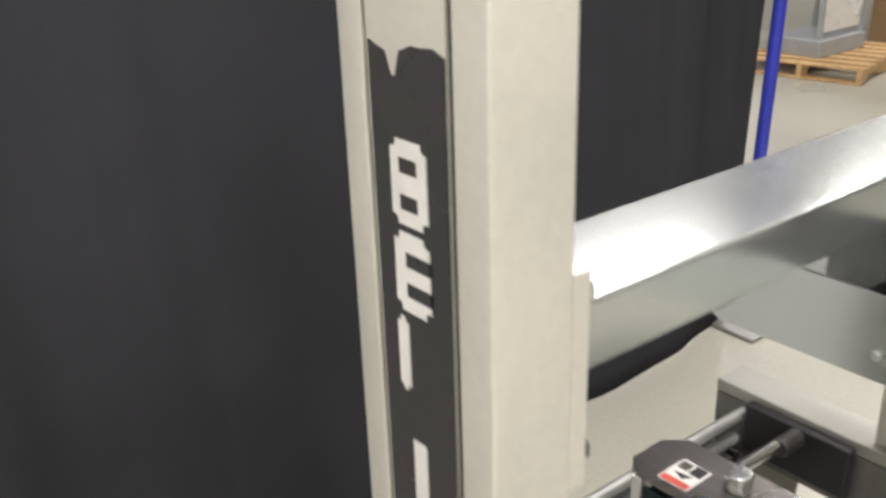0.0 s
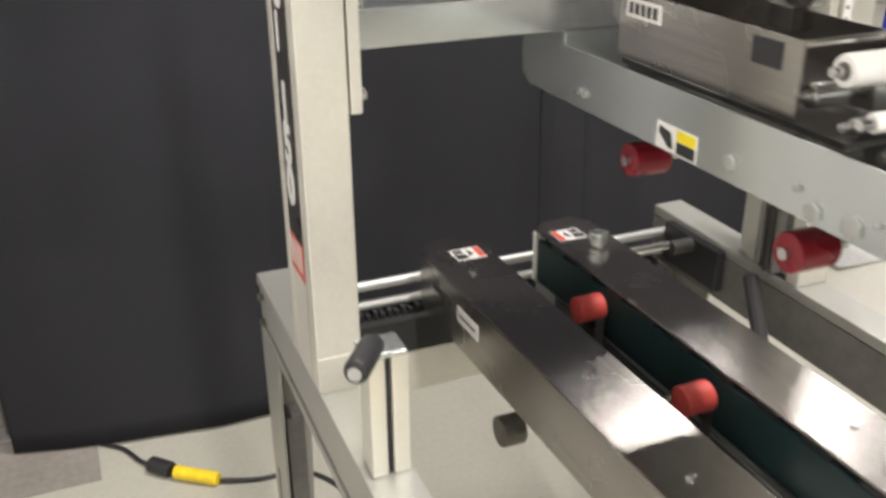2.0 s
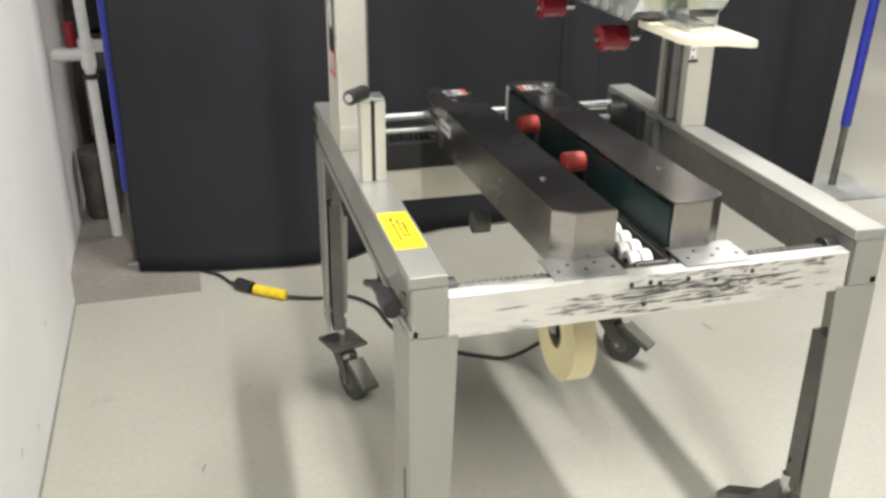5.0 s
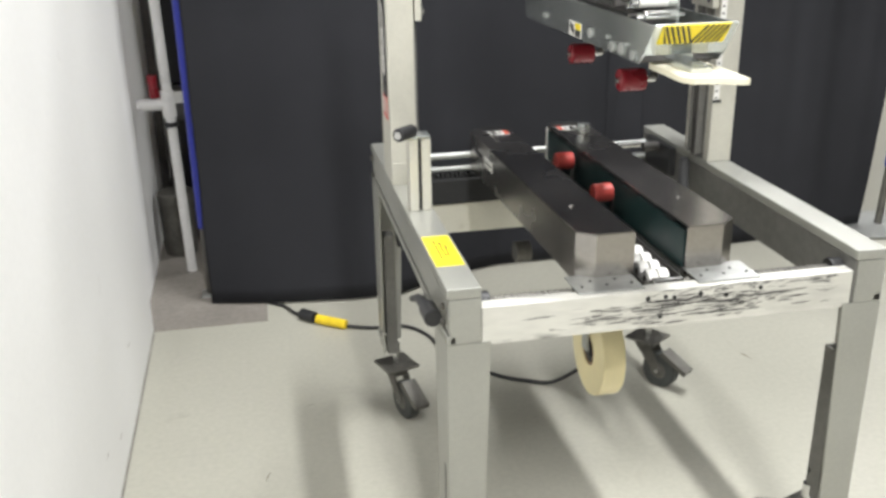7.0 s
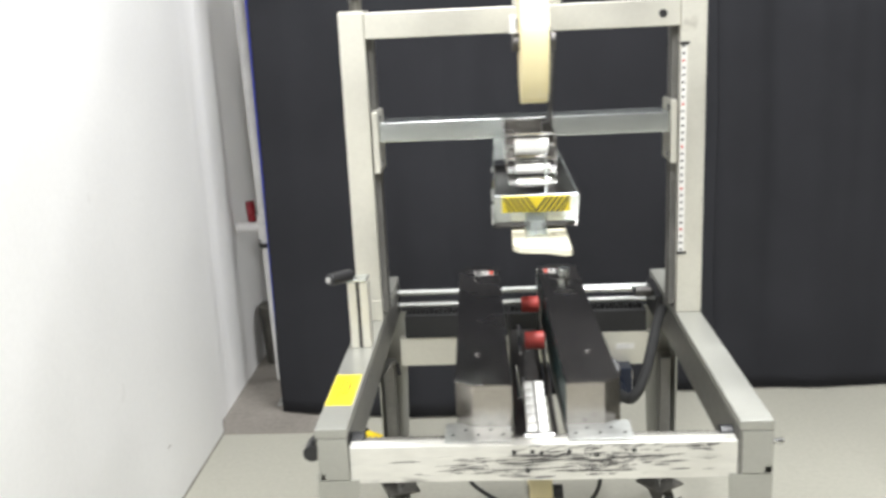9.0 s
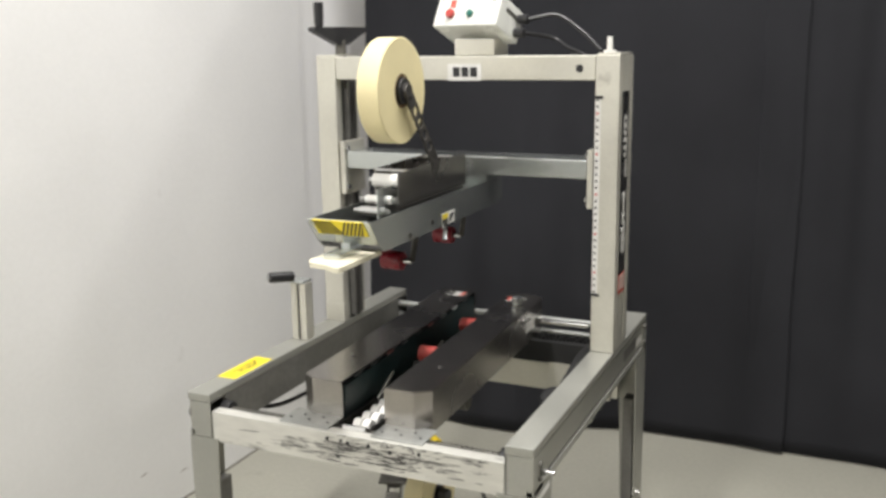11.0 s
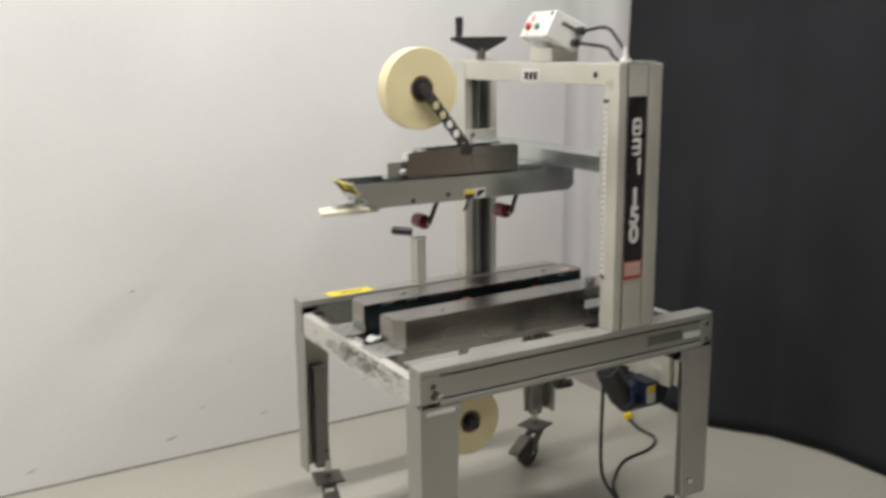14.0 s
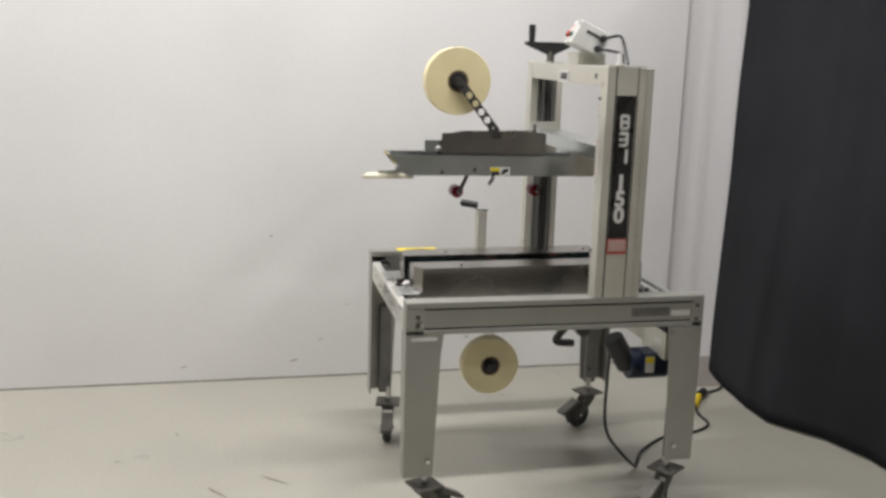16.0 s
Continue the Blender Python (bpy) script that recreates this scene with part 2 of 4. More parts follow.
# ---- curtains ----
def curtain(line, top, hang, pleat, seed, label, slant=0.0, corner=1.77):
    rng = random.Random(seed)
    total = [0.0]
    for a, b in zip(line, line[1:]):
        total.append(total[-1] + math.dist(a, b))
    waves = [(rng.uniform(0.8, 1.2) * k, rng.uniform(0, 6.3), w) for k, w in ((9, 1.0), (16, 0.6), (29, 0.28), (47, 0.13))]
    nx, nz = int(total[-1] / 0.012), 40
    grid = []
    for j in range(nz + 1):
        h = j / nz
        z = hang + (top - hang) * h
        row = []
        for i in range(nx + 1):
            s = total[-1] * i / nx * (1 - slant * (1 - h))
            k = max(q for q in range(len(total) - 1) if total[q] <= s)
            u = (s - total[k]) / (total[k + 1] - total[k])
            x = line[k][0] + u * (line[k + 1][0] - line[k][0])
            y = line[k][1] + u * (line[k + 1][1] - line[k][1])
            head_y = corner + (1.77 - corner) * min(1.0, s / 0.9)
            y = y * (1 - h ** 0.8) + (0.2 * y + 0.8 * head_y) * h ** 0.8
            amp = pleat * (0.15 + 0.85 * h ** 0.6 + 0.25 * noise.noise((s * 2, z * 0.7, seed)))
            w = sum(c * math.sin(f * s + p + 0.5 * noise.noise((s, z * 0.9, seed + 5))) for f, p, c in waves)
            row.append((x + 0.012 * noise.noise((z * 2, s, seed + 9)), y + amp * w + (0.004 + 0.026 * h) * noise.noise((s * 1.4, z * 1.2, seed + 3)), z))
        grid.append(row)
    bm = B()
    vs = [[bm.verts.new(p) for p in row] for row in grid]
    for a, b in zip(vs, vs[1:]):
        for i in range(nx):
            bm.faces.new((a[i], a[i + 1], b[i + 1], b[i]))
    bm.normal_update()
    ob = solid("curtain", bm, CURTAIN, label, "curtain", "drapes hung behind the machine")
    mod = ob.modifiers.new("cloth_thickness", "SOLIDIFY")
    mod.thickness = 0.004
    return ob


curtain([(-1.105, 1.55), (-0.84, 1.49), (-0.5, 1.45), (-0.3, 1.46), (-0.05, 1.62), (0.2, 1.69), (0.6, 1.70), (0.9, 1.68)], 2.75, 0.012, 0.010, 3, "charcoal fabric drape with shallow folds hanging to the floor", 0.0, 1.61)
curtain([(0.72, 1.71), (1.4, 1.69), (1.8, 1.72), (2.35, 1.82)], 2.75, 0.012, 0.021, 14, "charcoal fabric drape with deeper pleats and a slanting free edge", 0.13)


def drape_pole(x, y, lean, foot):
    ob = thing("drape_stand", "blue painted tube stand with flat steel base holding the curtain", "stand", "curtain stands", (x, y, 0))
    part("base_plate", box(B(), -foot, foot, -foot, foot, 0.0, 0.012, 0.004), DULLGALV, ob, "scuffed bare steel base plate")
    part("lower_tube", rod(B(), (0, 0, 0.012), (0, 0, 0.32), 0.018), CASTSTEEL, ob, "bare rusty lower tube")
    part("upper_tube", rod(B(), (0, 0, 0.32), (0, 0, 2.8), 0.025), BLUE, ob)
    ob.rotation_euler = (0, radians(lean), 0)
    return ob


drape_pole(-1.113, 1.67, 0, 0.04)
drape_pole(2.26, 1.78, 2.8, 0.2)
solid("drape_rail", rod(B(), (-1.17, 1.67, 2.76), (2.4, 1.80, 2.76), 0.022), BLUE, "blue painted tube carrying the drapes", "curtain rail")


# ---- carton sealing machine ----
LIFT = 0.02
M = thing("carton_sealer", "cream and stainless carton sealing machine on braked casters", "machine", at=(0, 0, LIFT))
RO, RI, RT = 0.497, 0.424, 0.90
YF, YB = -0.597, 0.605


def side_rail(s):
    a, b = sorted((s * RI, s * RO))
    bm = box(B(), a, b, YF, YB, RT - 0.024, RT, 0.004)
    rail = part("side_rail", bm, RAIL, M, "silver-grey painted steel side rail with dark seams")
    o0, o1 = sorted((s * (RO - 0.004), s * (RO - 0.010)))
    part("side_panel", box(B(), o0, o1, YF + 0.004, YB - 0.004, RT - 0.099, RT - 0.031), RAIL, rail)
    o0, o1 = sorted((s * (RO - 0.012), s * (RO - 0.020)))
    part("seam", box(B(), o0, o1, YF + 0.004, YB - 0.004, RT - 0.118, RT - 0.025), GROOVE, rail, "dark shadow gap")
    o0, o1 = sorted((s * RO, s * (RO - 0.02)))
    part("lower_lip", box(B(), o0, o1, YF, YB, RT - 0.125, RT - 0.106, 0.003), RAIL, rail)
    i0, i1 = sorted((s * RI, s * (RI + 0.006)))
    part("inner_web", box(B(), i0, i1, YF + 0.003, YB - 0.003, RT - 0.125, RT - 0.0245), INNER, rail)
    part("end_cap", box(B(), a + 0.006, b - 0.0, YF, YF + 0.07, RT - 0.125, RT - 0.0245, 0.002), RAIL, rail)
    part("end_cap", box(B(), a + 0.006, b - 0.0, YB - 0.05, YB, RT - 0.125, RT - 0.0245, 0.002), RAIL, rail)
    for y, z in ((YF + 0.045, RT - 0.055), (YF + 0.045, RT - 0.09), (YB - 0.03, RT - 0.04), (YB - 0.03, RT - 0.095)):
        part("bolt", rod(B(), (s * (RO - 0.005), y, z), (s * (RO + 0.006), y, z), 0.009, 6, rim=0.002), CASTSTEEL, rail, "worn steel bolt head")
    return rail


for s in (-1, 1):
    side_rail(s)


def leg(sx, sy):
    y0 = YF if sy < 0 else YB
    d = -sy
    zt, zb = RT - 0.126, 0.205
    side = [(y0, zt), (y0 + d * 0.145, zt), (y0 + d * 0.135, zt - 0.08), (y0 + d * 0.115, zb), (y0, zb)]
    x0, x1 = sorted((sx * RO, sx * (RO - 0.005)))
    ob = part("leg", prism(B(), side, "x", x0, x1), RAIL, M, "tapered folded steel leg, silver-grey painted")
    front = [(sx * (RO - 0.0051), zt), (sx * (RO - 0.093), zt), (sx * (RO - 0.075), zb), (sx * (RO - 0.0051), zb)]
    q0, q1 = sorted((y0, y0 + d * 0.005))
    part("flange", prism(B(), front, "y", q0, q1), RAIL, ob)
    ix0, ix1 = sorted((sx * (RO - 0.014), sx * (RO - 0.050)))
    iy0, iy1 = sorted((y0 + d * 0.05, y0 + d * 0.104))
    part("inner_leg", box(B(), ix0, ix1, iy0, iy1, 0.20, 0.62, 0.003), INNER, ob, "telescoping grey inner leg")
    sy0, sy1 = sorted((y0 + d * 0.035, y0 + d * 0.053))
    part("slot", box(B(), *sorted((sx * (RO + 0.0005), sx * (RO - 0.004))), sy0, sy1, 0.25, 0.46, 0.0), DARKSTEEL, ob, "dark height adjusting slot") if sx < 0 else None
    cx, cy = sx * (RO - 0.045), y0 + d * (0.095 if sy < 0 else 0.085)
    part("clamp_bolt", rod(B(), (sx * (RO - 0.05), cy, 0.27), (sx * (RO + 0.012), cy, 0.27), 0.011, 6, rim=0.002), CHROME, ob)
    part("stem", rod(B(), (cx, cy, 0.155), (cx, cy, 0.23), 0.014), CHROME, ob)
    return cx, cy


def caster(cx, cy, turn):
    ob = new("caster")
    ob.parent = M
    ob.matrix_basis = pose(cx, cy, -LIFT, 0, 0, turn) @ Matrix.Scale(1.28, 4)
    tagged(ob, "swivel caster with grey rubber tyre and brake pedal")
    part("plate", box(B(), -0.045, 0.045, -0.045, 0.045, 0.130, 0.138, 0.003), CASTSTEEL, ob)
    part("swivel", rod(B(), (0, 0, 0.112), (0, 0, 0.13), 0.028, rim=0.003), CASTSTEEL, ob)
    bm = B()
    for x in (-0.021, 0.018):
        prism(bm, [(-0.026, 0.114), (0.026, 0.114), (0.062, 0.05), (0.048, 0.035), (0.03, 0.05)], "x", x, x + 0.003)
    box(bm, -0.021, 0.021, -0.026, 0.026, 0.110, 0.114)
    part("fork", bm, CASTSTEEL, ob)
    part("wheel", rod(B(), (-0.016, 0.048, 0.051), (0.016, 0.048, 0.051), 0.051, 32, rim=0.007), RUBBER, ob, "grey rubber tyre")
    part("hub", rod(B(), (-0.018, 0.048, 0.051), (0.018, 0.048, 0.051), 0.024, 20, rim=0.002), CASTSTEEL, ob)
    part("axle", rod(B(), (-0.026, 0.048, 0.051), (0.026, 0.048, 0.051), 0.007, 6), CHROME, ob)
    part("brake_pedal", prism(B(), [(0.05, 0.1), (0.06, 0.112), (0.135, 0.072), (0.13, 0.06)], "x", -0.02, 0.02), CASTSTEEL, ob, "dark steel brake pedal")
    return ob


for sx, sy, turn in ((-1, -1, -102), (1, -1, 20), (-1, 1, 200), (1, 1, 215)):
    caster(*leg(sx, sy), turn)

# bed cross members
front_bar = part("front_crossbar", box(B(), -RI + 0.001, RI - 0.001, YF + 0.004, YF + 0.04, 0.765, 0.852, 0.003), WORN, M, "cream crossbar rubbed black and bare")
for i, (x, z) in enumerate(((-0.06, 0.835), (0.0, 0.832), (0.06, 0.834), (-0.03, 0.79), (0.12, 0.825), (0.2, 0.835), (-0.02, 0.835))):
    part("bolt_hole", rod(B(), (x, YF + 0.0025, z), (x, YF + 0.006, z), 0.005, 10), INK, front_bar)
part("threaded_rod", rod(B(), (-RI, YF + 0.060, 0.837), (RI, YF + 0.060, 0.837), 0.011), CASTSTEEL, M, "greasy dark width adjusting screw")
for x0, x1 in ((-RI, -RI + 0.03), (RI - 0.03, RI)):
    part("screw_bearing", rod(B(), (x0, YF + 0.060, 0.837), (x1, YF + 0.060, 0.837), 0.026, 20, rim=0.004), BLACK, M, "black end bearing of the screw")
bm = B()
for i in range(60):
    x = -0.40 + i * 0.0137
    rod(bm, (x, YF + 0.060, 0.837), (x + 0.005, YF + 0.060, 0.837), 0.0135, 10)
tagged(part("screw_thread", bm, CASTSTEEL, M), kind="stuff")
part("rear_crossbar", box(B(), -RI + 0.001, RI - 0.001, 0.52, 0.555, 0.605, 0.705, 0.003), CREAM, M, "cream painted rear crossbar")
for y, z in ((0.545, 0.858), (0.545, 0.815)):
    part("guide_rod", rod(B(), (-RI, y, z), (RI, y, z), 0.0105, rim=0.001), DULLGALV, M, "polished steel guide rod")
part("chain_trough", box(B(), -0.40, 0.40, 0.50, 0.60, 0.712, 0.79, 0.004), GROOVE, M, "greasy black drive trough")
bm = B()
for i in range(52):
    box(bm, -0.39 + i * 0.015, -0.381 + i * 0.015, 0.52, 0.56, 0.79, 0.802 + 0.006 * (i % 2))
tagged(part("drive_chain", bm, GROOVE, M, "black greasy drive chain"), kind="stuff")


# columns
def column(s):
    def bx(x0, x1, *rest, r=0.0):
        a, b = sorted((s * x0, s * x1))
        return box(B(), a, b, *rest, r)
    top = 1.780
    post = part("column", bx(0.426, RO, 0.137, 0.172, RT, top, r=0.004), CREAM, M, "cream painted upright column")
    part("rear_flange", bx(0.43, RO, 0.262, 0.292, RT, top - 0.002, r=0.004), CREAM, post)
    if s > 0:
        part("rear_spine", bx(0.44, 0.492, 0.2925, 0.324, RT, top - 0.004, r=0.003), CREAM, post)
    part("outer_panel", bx(0.482, RO - 0.001, 0.1762, 0.2578, RT, top - 0.003), CREAM, post)
    part("seam", bx(0.476, RO - 0.0035, 0.1725, 0.2615, RT, top - 0.004), GROOVE, post, "dark shadow gap")
    part("guide_channel", bx(0.43, 0.475, 0.1725, 0.2615, RT + 0.01, top - 0.07), INNER, post, "dark grey guide channel")
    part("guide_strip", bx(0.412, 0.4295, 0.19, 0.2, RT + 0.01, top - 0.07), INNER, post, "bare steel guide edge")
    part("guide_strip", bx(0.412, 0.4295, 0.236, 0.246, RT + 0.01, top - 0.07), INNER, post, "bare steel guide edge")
    part("lead_screw", rod(B(), (s * 0.421, 0.218, RT + 0.005), (s * 0.421, 0.218, 1.70), 0.008), DARKSTEEL, post, "dark lead screw")
    part("top_cap", bx(0.43, RO - 0.002, 0.14, 0.29, top, top + 0.004), CREAM, post)
    if s < 0:
        part("foot_sleeve", bx(0.4245, RO - 0.001, 0.1352, 0.1712, RT, RT + 0.062, r=0.002), CREAM, post)
    # sign with digits
    x_face = s * (RO - 0.001)
    sx0, sx1 = sorted((x_face, x_face + s * 0.0012))
    rng = random.Random(4)
    edge = [(0.177 + 0.078 * i / 14, 1.656 + 0.004 * math.sin(i * 0.5) - (0.014 if i in (9, 10) else 0) + rng.uniform(-0.002, 0.002)) for i in range(15)]
    if s > 0:
        edge = [(y, 1.674) for y, z in edge]
    sign = part("name_sign", prism(B(), [(0.177, 1.134), *edge, (0.255, 1.134)], "x", sx0, sx1), SIGN, post, "peeling black vinyl sign with white figures")
    part("red_border", box(B(), sx0, sx1, 0.177, 0.255, 1.072, 1.133), REDINK, sign, "red bordered white label foot")
    part("label_field", box(B(), *sorted((x_face, x_face + s * 0.0018)), 0.182, 0.250, 1.084, 1.128), PINK, sign, "faded pink label field")
    return post, sign, x_face


def digits(text, size, place, parent, mat, name="figure", depth=0.0006):
    cu = bpy.data.curves.new(name, "FONT")
    cu.body, cu.size, cu.extrude, cu.align_x, cu.offset = text, size, depth, "CENTER", size * 0.042
    tmp = new("tmp_text", cu)
    bpy.context.view_layer.update()
    me = bpy.data.meshes.new_from_object(tmp.evaluated_get(bpy.context.evaluated_depsgraph_get()))
    bpy.data.objects.remove(tmp)
    me.materials.clear()
    me.materials.append(mat)
    ob = new(name, me)
    ob.parent = parent
    ob.matrix_basis = place
    return ob


for s in (-1, 1):
    post, sign, xf = column(s)
    face = pose(xf + s * 0.0022, 0.216, 0, 90, 0, 90 if s > 0 else -90)
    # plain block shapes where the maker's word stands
    for z, y0, y1, slots in ((1.5765, 0.197, 0.235, ((0.207, 0.225, 0.012), (0.207, 0.225, -0.013))), (1.513, 0.197, 0.235, ((0.1965, 0.222, 0.010), (0.1965, 0.222, -0.012))), (1.449, 0.224, 0.236, ())):
        z -= 0.0 if s > 0 else 0.007
        flat = box(B(), 0.0, 0.0012, y0, y1, z - 0.029, z + 0.029)
        bmesh.ops.bevel(flat, geom=[e for e in flat.edges if abs(e.verts[0].co.x - e.verts[1].co.x) > 0.001], offset=0.006 if slots else 0.004, segments=3, affect="EDGES")
        bmesh.ops.transform(flat, matrix=Matrix.Translation((xf + (0.001 if s > 0 else -0.0022), 0, 0)), verts=flat.verts[:])
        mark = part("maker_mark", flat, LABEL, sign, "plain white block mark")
        for q0, q1, dz in slots:
            part("mark_slot", box(B(), *sorted((xf + s * 0.001, xf + s * 0.0028)), q0, q1, z + dz - 0.005, z + dz + 0.005), SIGN, mark)
    for k, z in ((("1"), 1.321), (("5"), 1.259), (("0"), 1.197)):
        digits(k, 0.082, Matrix.Translation((0, 0, z if s > 0 else z - 0.006)) @ face, sign, LABEL)
    if s > 0:
        # height scale on the front
        scale = part("height_scale", box(B(), 0.428, 0.444, 0.1358, 0.1372, 1.08, 1.66), LABEL, post, "white measuring strip with ticks")
        for i in range(30):
            z = 1.085 + i * 0.0195
            part("tick", box(B(), 0.431, 0.438, 0.135, 0.1359, z, z + 0.006), REDINK if i % 6 == 3 else CASTSTEEL, scale)
        for z in (1.078, 1.66):
            part("end_tick", box(B(), 0.424, 0.45, 0.1345, 0.1359, z - 0.004, z + 0.004), INK, scale, "black end mark")
        part("top_stud", rod(B(), (0.45, 0.2, 1.775), (0.45, 0.2, 1.83), 0.008), LABEL, post, "pale plastic stud")
        part("stud_base", rod(B(), (0.45, 0.2, 1.7755), (0.45, 0.2, 1.792), 0.018), LABEL, post)

top_beam = part("top_beam", box(B(), -0.4255, 0.4255, 0.138, 0.20, 1.707, 1.778, 0.004), CREAM, M, "cream painted top beam")
part("cable_hole", rod(B(), (0.379, 0.1365, 1.741), (0.379, 0.14, 1.741), 0.011), INK, top_beam, "black grommet hole")
plate = part("maker_plate", box(B(), -0.032, 0.078, 0.1345, 0.1379, 1.705, 1.755, 0.002), LABEL, top_beam, "small white plate with dark block marks")
for i in range(3):
    part("mark", box(B(), -0.014 + i * 0.028, 0.008 + i * 0.028, 0.1335, 0.1346, 1.717, 1.745), INK, plate)

# moving crossbar that carries the upper head
mast = part("lift_crossbar", box(B(), -0.404, 0.404, 0.152, 0.268, 1.421, 1.477, 0.004), GALV, M, "bright galvanised square crossbar")
for s in (-1, 1):
    a, b = sorted((s * 0.4045, s * 0.4225))
    ep = part("end_plate", box(B(), a, b, 0.142, 0.276, 1.335, 1.508, 0.003), CREAM, mast, "cream bolted end plate")
    for z in (1.36, 1.487):
        part("bolt", rod(B(), (s * 0.396, 0.155, z), (s * 0.4045, 0.155, z), 0.010, 6, rim=0.002), CHROME, ep)

# upper head
prof = [(-0.602, 1.405), (-0.555, 1.345), (-0.528, 1.322), (0.262, 1.318), (0.287, 1.335), (0.287, 1.400)]
head = part("head_side", prism(B(), prof, "x", -0.0865, -0.0835), GALV, M, "galvanised upper head side plate")
head_b = part("head_side", prism(B(), prof, "x", 0.0835, 0.0865), GALV, M, "galvanised upper head side plate")
part("head_floor", box(B(), -0.0834, 0.0834, -0.53, 0.26, 1.324, 1.327), DARKSTEEL, M)
part("head_mount", box(B(), -0.0834, 0.0834, 0.155, 0.262, 1.36, 1.4205, 0.002), GALV, M)
bm = B()
prism(bm, [(-0.602, 1.405), (-0.599, 1.408), (-0.548, 1.345), (-0.553, 1.342)], "x", -0.0834, 0.0834)
nose = part("head_nose", bm, GALV, M, "slanted galvanised nose plate")
# hazard strip on the nose, tilted like it
strip = part("hazard_strip", box(B(), -0.069, 0.069, -0.0012, 0.0012, -0.025, 0.025, m=pose(0, -0.5895, 1.3865, 38, 0, 0)), YELLOW, nose, "yellow and black hazard strip")
for k in range(-6, 7):
    if k == 0:
        continue
    q = 1 if k > 0 else -1
    x = k * 0.0108
    pts = [(x - 0.0026 - q * 0.011, -0.0235), (x + 0.0026 - q * 0.011, -0.0235), (x + 0.0026 + q * 0.011, 0.0235), (x - 0.0026 + q * 0.011, 0.0235)]
    pts = [(max(-0.069, min(0.069, p)), z) for p, z in pts]
    bm = prism(B(), pts, "y", -0.0022, -0.001)
    bmesh.ops.transform(bm, matrix=pose(0, -0.5895, 1.3865, 38, 0, 0), verts=bm.verts[:])
    part("stripe", bm, INK, strip)
for y, z, r in ((-0.386, 1.335, 0.013), (-0.44, 1.338, 0.015), (-0.504, 1.335, 0.012), (-0.25, 1.345, 0.012), (0.096, 1.345, 0.006), (0.082, 1.343, 0.006), (-0.36, 1.352, 0.005), (-0.47, 1.352, 0.004)):
    part("bolt", rod(B(), (-0.092, y, z), (-0.0865, y, z), r * 0.9, 6, rim=0.002), DULLGALV, head)
    if y > -0.40 and r > 0.01:
        part("bolt", rod(B(), (0.0865, y, z), (0.0885, y, z), r * 0.6, 12), DARKSTEEL, head_b)
for s, side in ((-1, head), (1, head_b)):
    a, b = sorted((s * 0.0866, s * 0.0874))
    lab = part("warning_label", box(B(), a, b, -0.185, -0.10, 1.322, 1.356), LABEL, side, "small yellow, black and white warning label")
    a, b = sorted((s * 0.0868, s * 0.0880))
    part("yellow_field", box(B(), a, b, -0.183, -0.145, 1.340, 1.354), YELLOW, lab)
    part("black_field", box(B(), a, b, -0.183, -0.145, 1.324, 1.339), INK, lab)
    part("pictogram", prism(B(), [(-0.138, 1.327), (-0.128, 1.327), (-0.106, 1.342), (-0.108, 1.351), (-0.132, 1.347)], "x", a, b), INK, lab)

# tape cartridge
left = [(-0.305, 1.405), (-0.305, 1.492), (0.030, 1.496), (0.052, 1.50), (0.052, 1.405)]
right = [(-0.385, 1.405), (-0.385, 1.490), (-0.30, 1.496), (0.045, 1.498), (0.060, 1.49), (0.060, 1.405)]
cart = part("tape_cartridge", prism(B(), left, "x", -0.056, -0.053), STEEL, M, "brushed stainless tape cartridge side")
part("tape_cartridge", prism(B(), right, "x", 0.053, 0.056), STEEL, M, "brushed stainless tape cartridge side")
part("cartridge_back", box(B(), -0.0529, 0.0529, 0.045, 0.048, 1.405, 1.49), STEEL, cart)
part("cartridge_floor", box(B(), -0.0529, 0.0529, -0.38, 0.045, 1.395, 1.402), DARKSTEEL, cart)
lab = part("name_label", box(B(), -0.0572, -0.0562, -0.045, 0.035, 1.462, 1.487), LABEL, cart, "white plate with dark bars")
for i in range(5):
    part("bar", box(B(), -0.0580, -0.0572, -0.037 + i * 0.014, -0.028 + i * 0.014, 1.467, 1.482), INK, lab)
part("dark_label", box(B(), -0.0572, -0.0562, -0.275, -0.225, 1.455, 1.485), INK, cart, "small dark label")
for y, z, r, mat in ((-0.345, 1.468, 0.018, WHITE), (-0.392, 1.425, 0.011, WHITE), (-0.30, 1.43, 0.014, CHROME), (-0.425, 1.40, 0.012, CHROME), (-0.37, 1.415, 0.010, CHROME)):
    rl = part("guide_roller", rod(B(), (-0.036, y, z), (0.04, y, z), r, 24, rim=0.003), mat, M, "pale tape guide roller")
    part("pin", rod(B(), (-0.052, y, z), (0.0528, y, z), 0.006, 10), CHROME, rl)
    part("end_ring", rod(B(), (-0.0375, y, z), (-0.036, y, z), r * 0.55, 16), CASTSTEEL, rl)
part("tie_rod", rod(B(), (-0.053, -0.30, 1.488), (0.0528, -0.30, 1.488), 0.005, 10), CHROME, cart)
part("tie_rod", rod(B(), (-0.053, 0.02, 1.488), (0.0528, 0.02, 1.488), 0.005, 10), CHROME, cart)
part("roller_bracket", box(B(), 0.0275, 0.0305, -0.45, -0.33, 1.33, 1.46), GALV, cart)

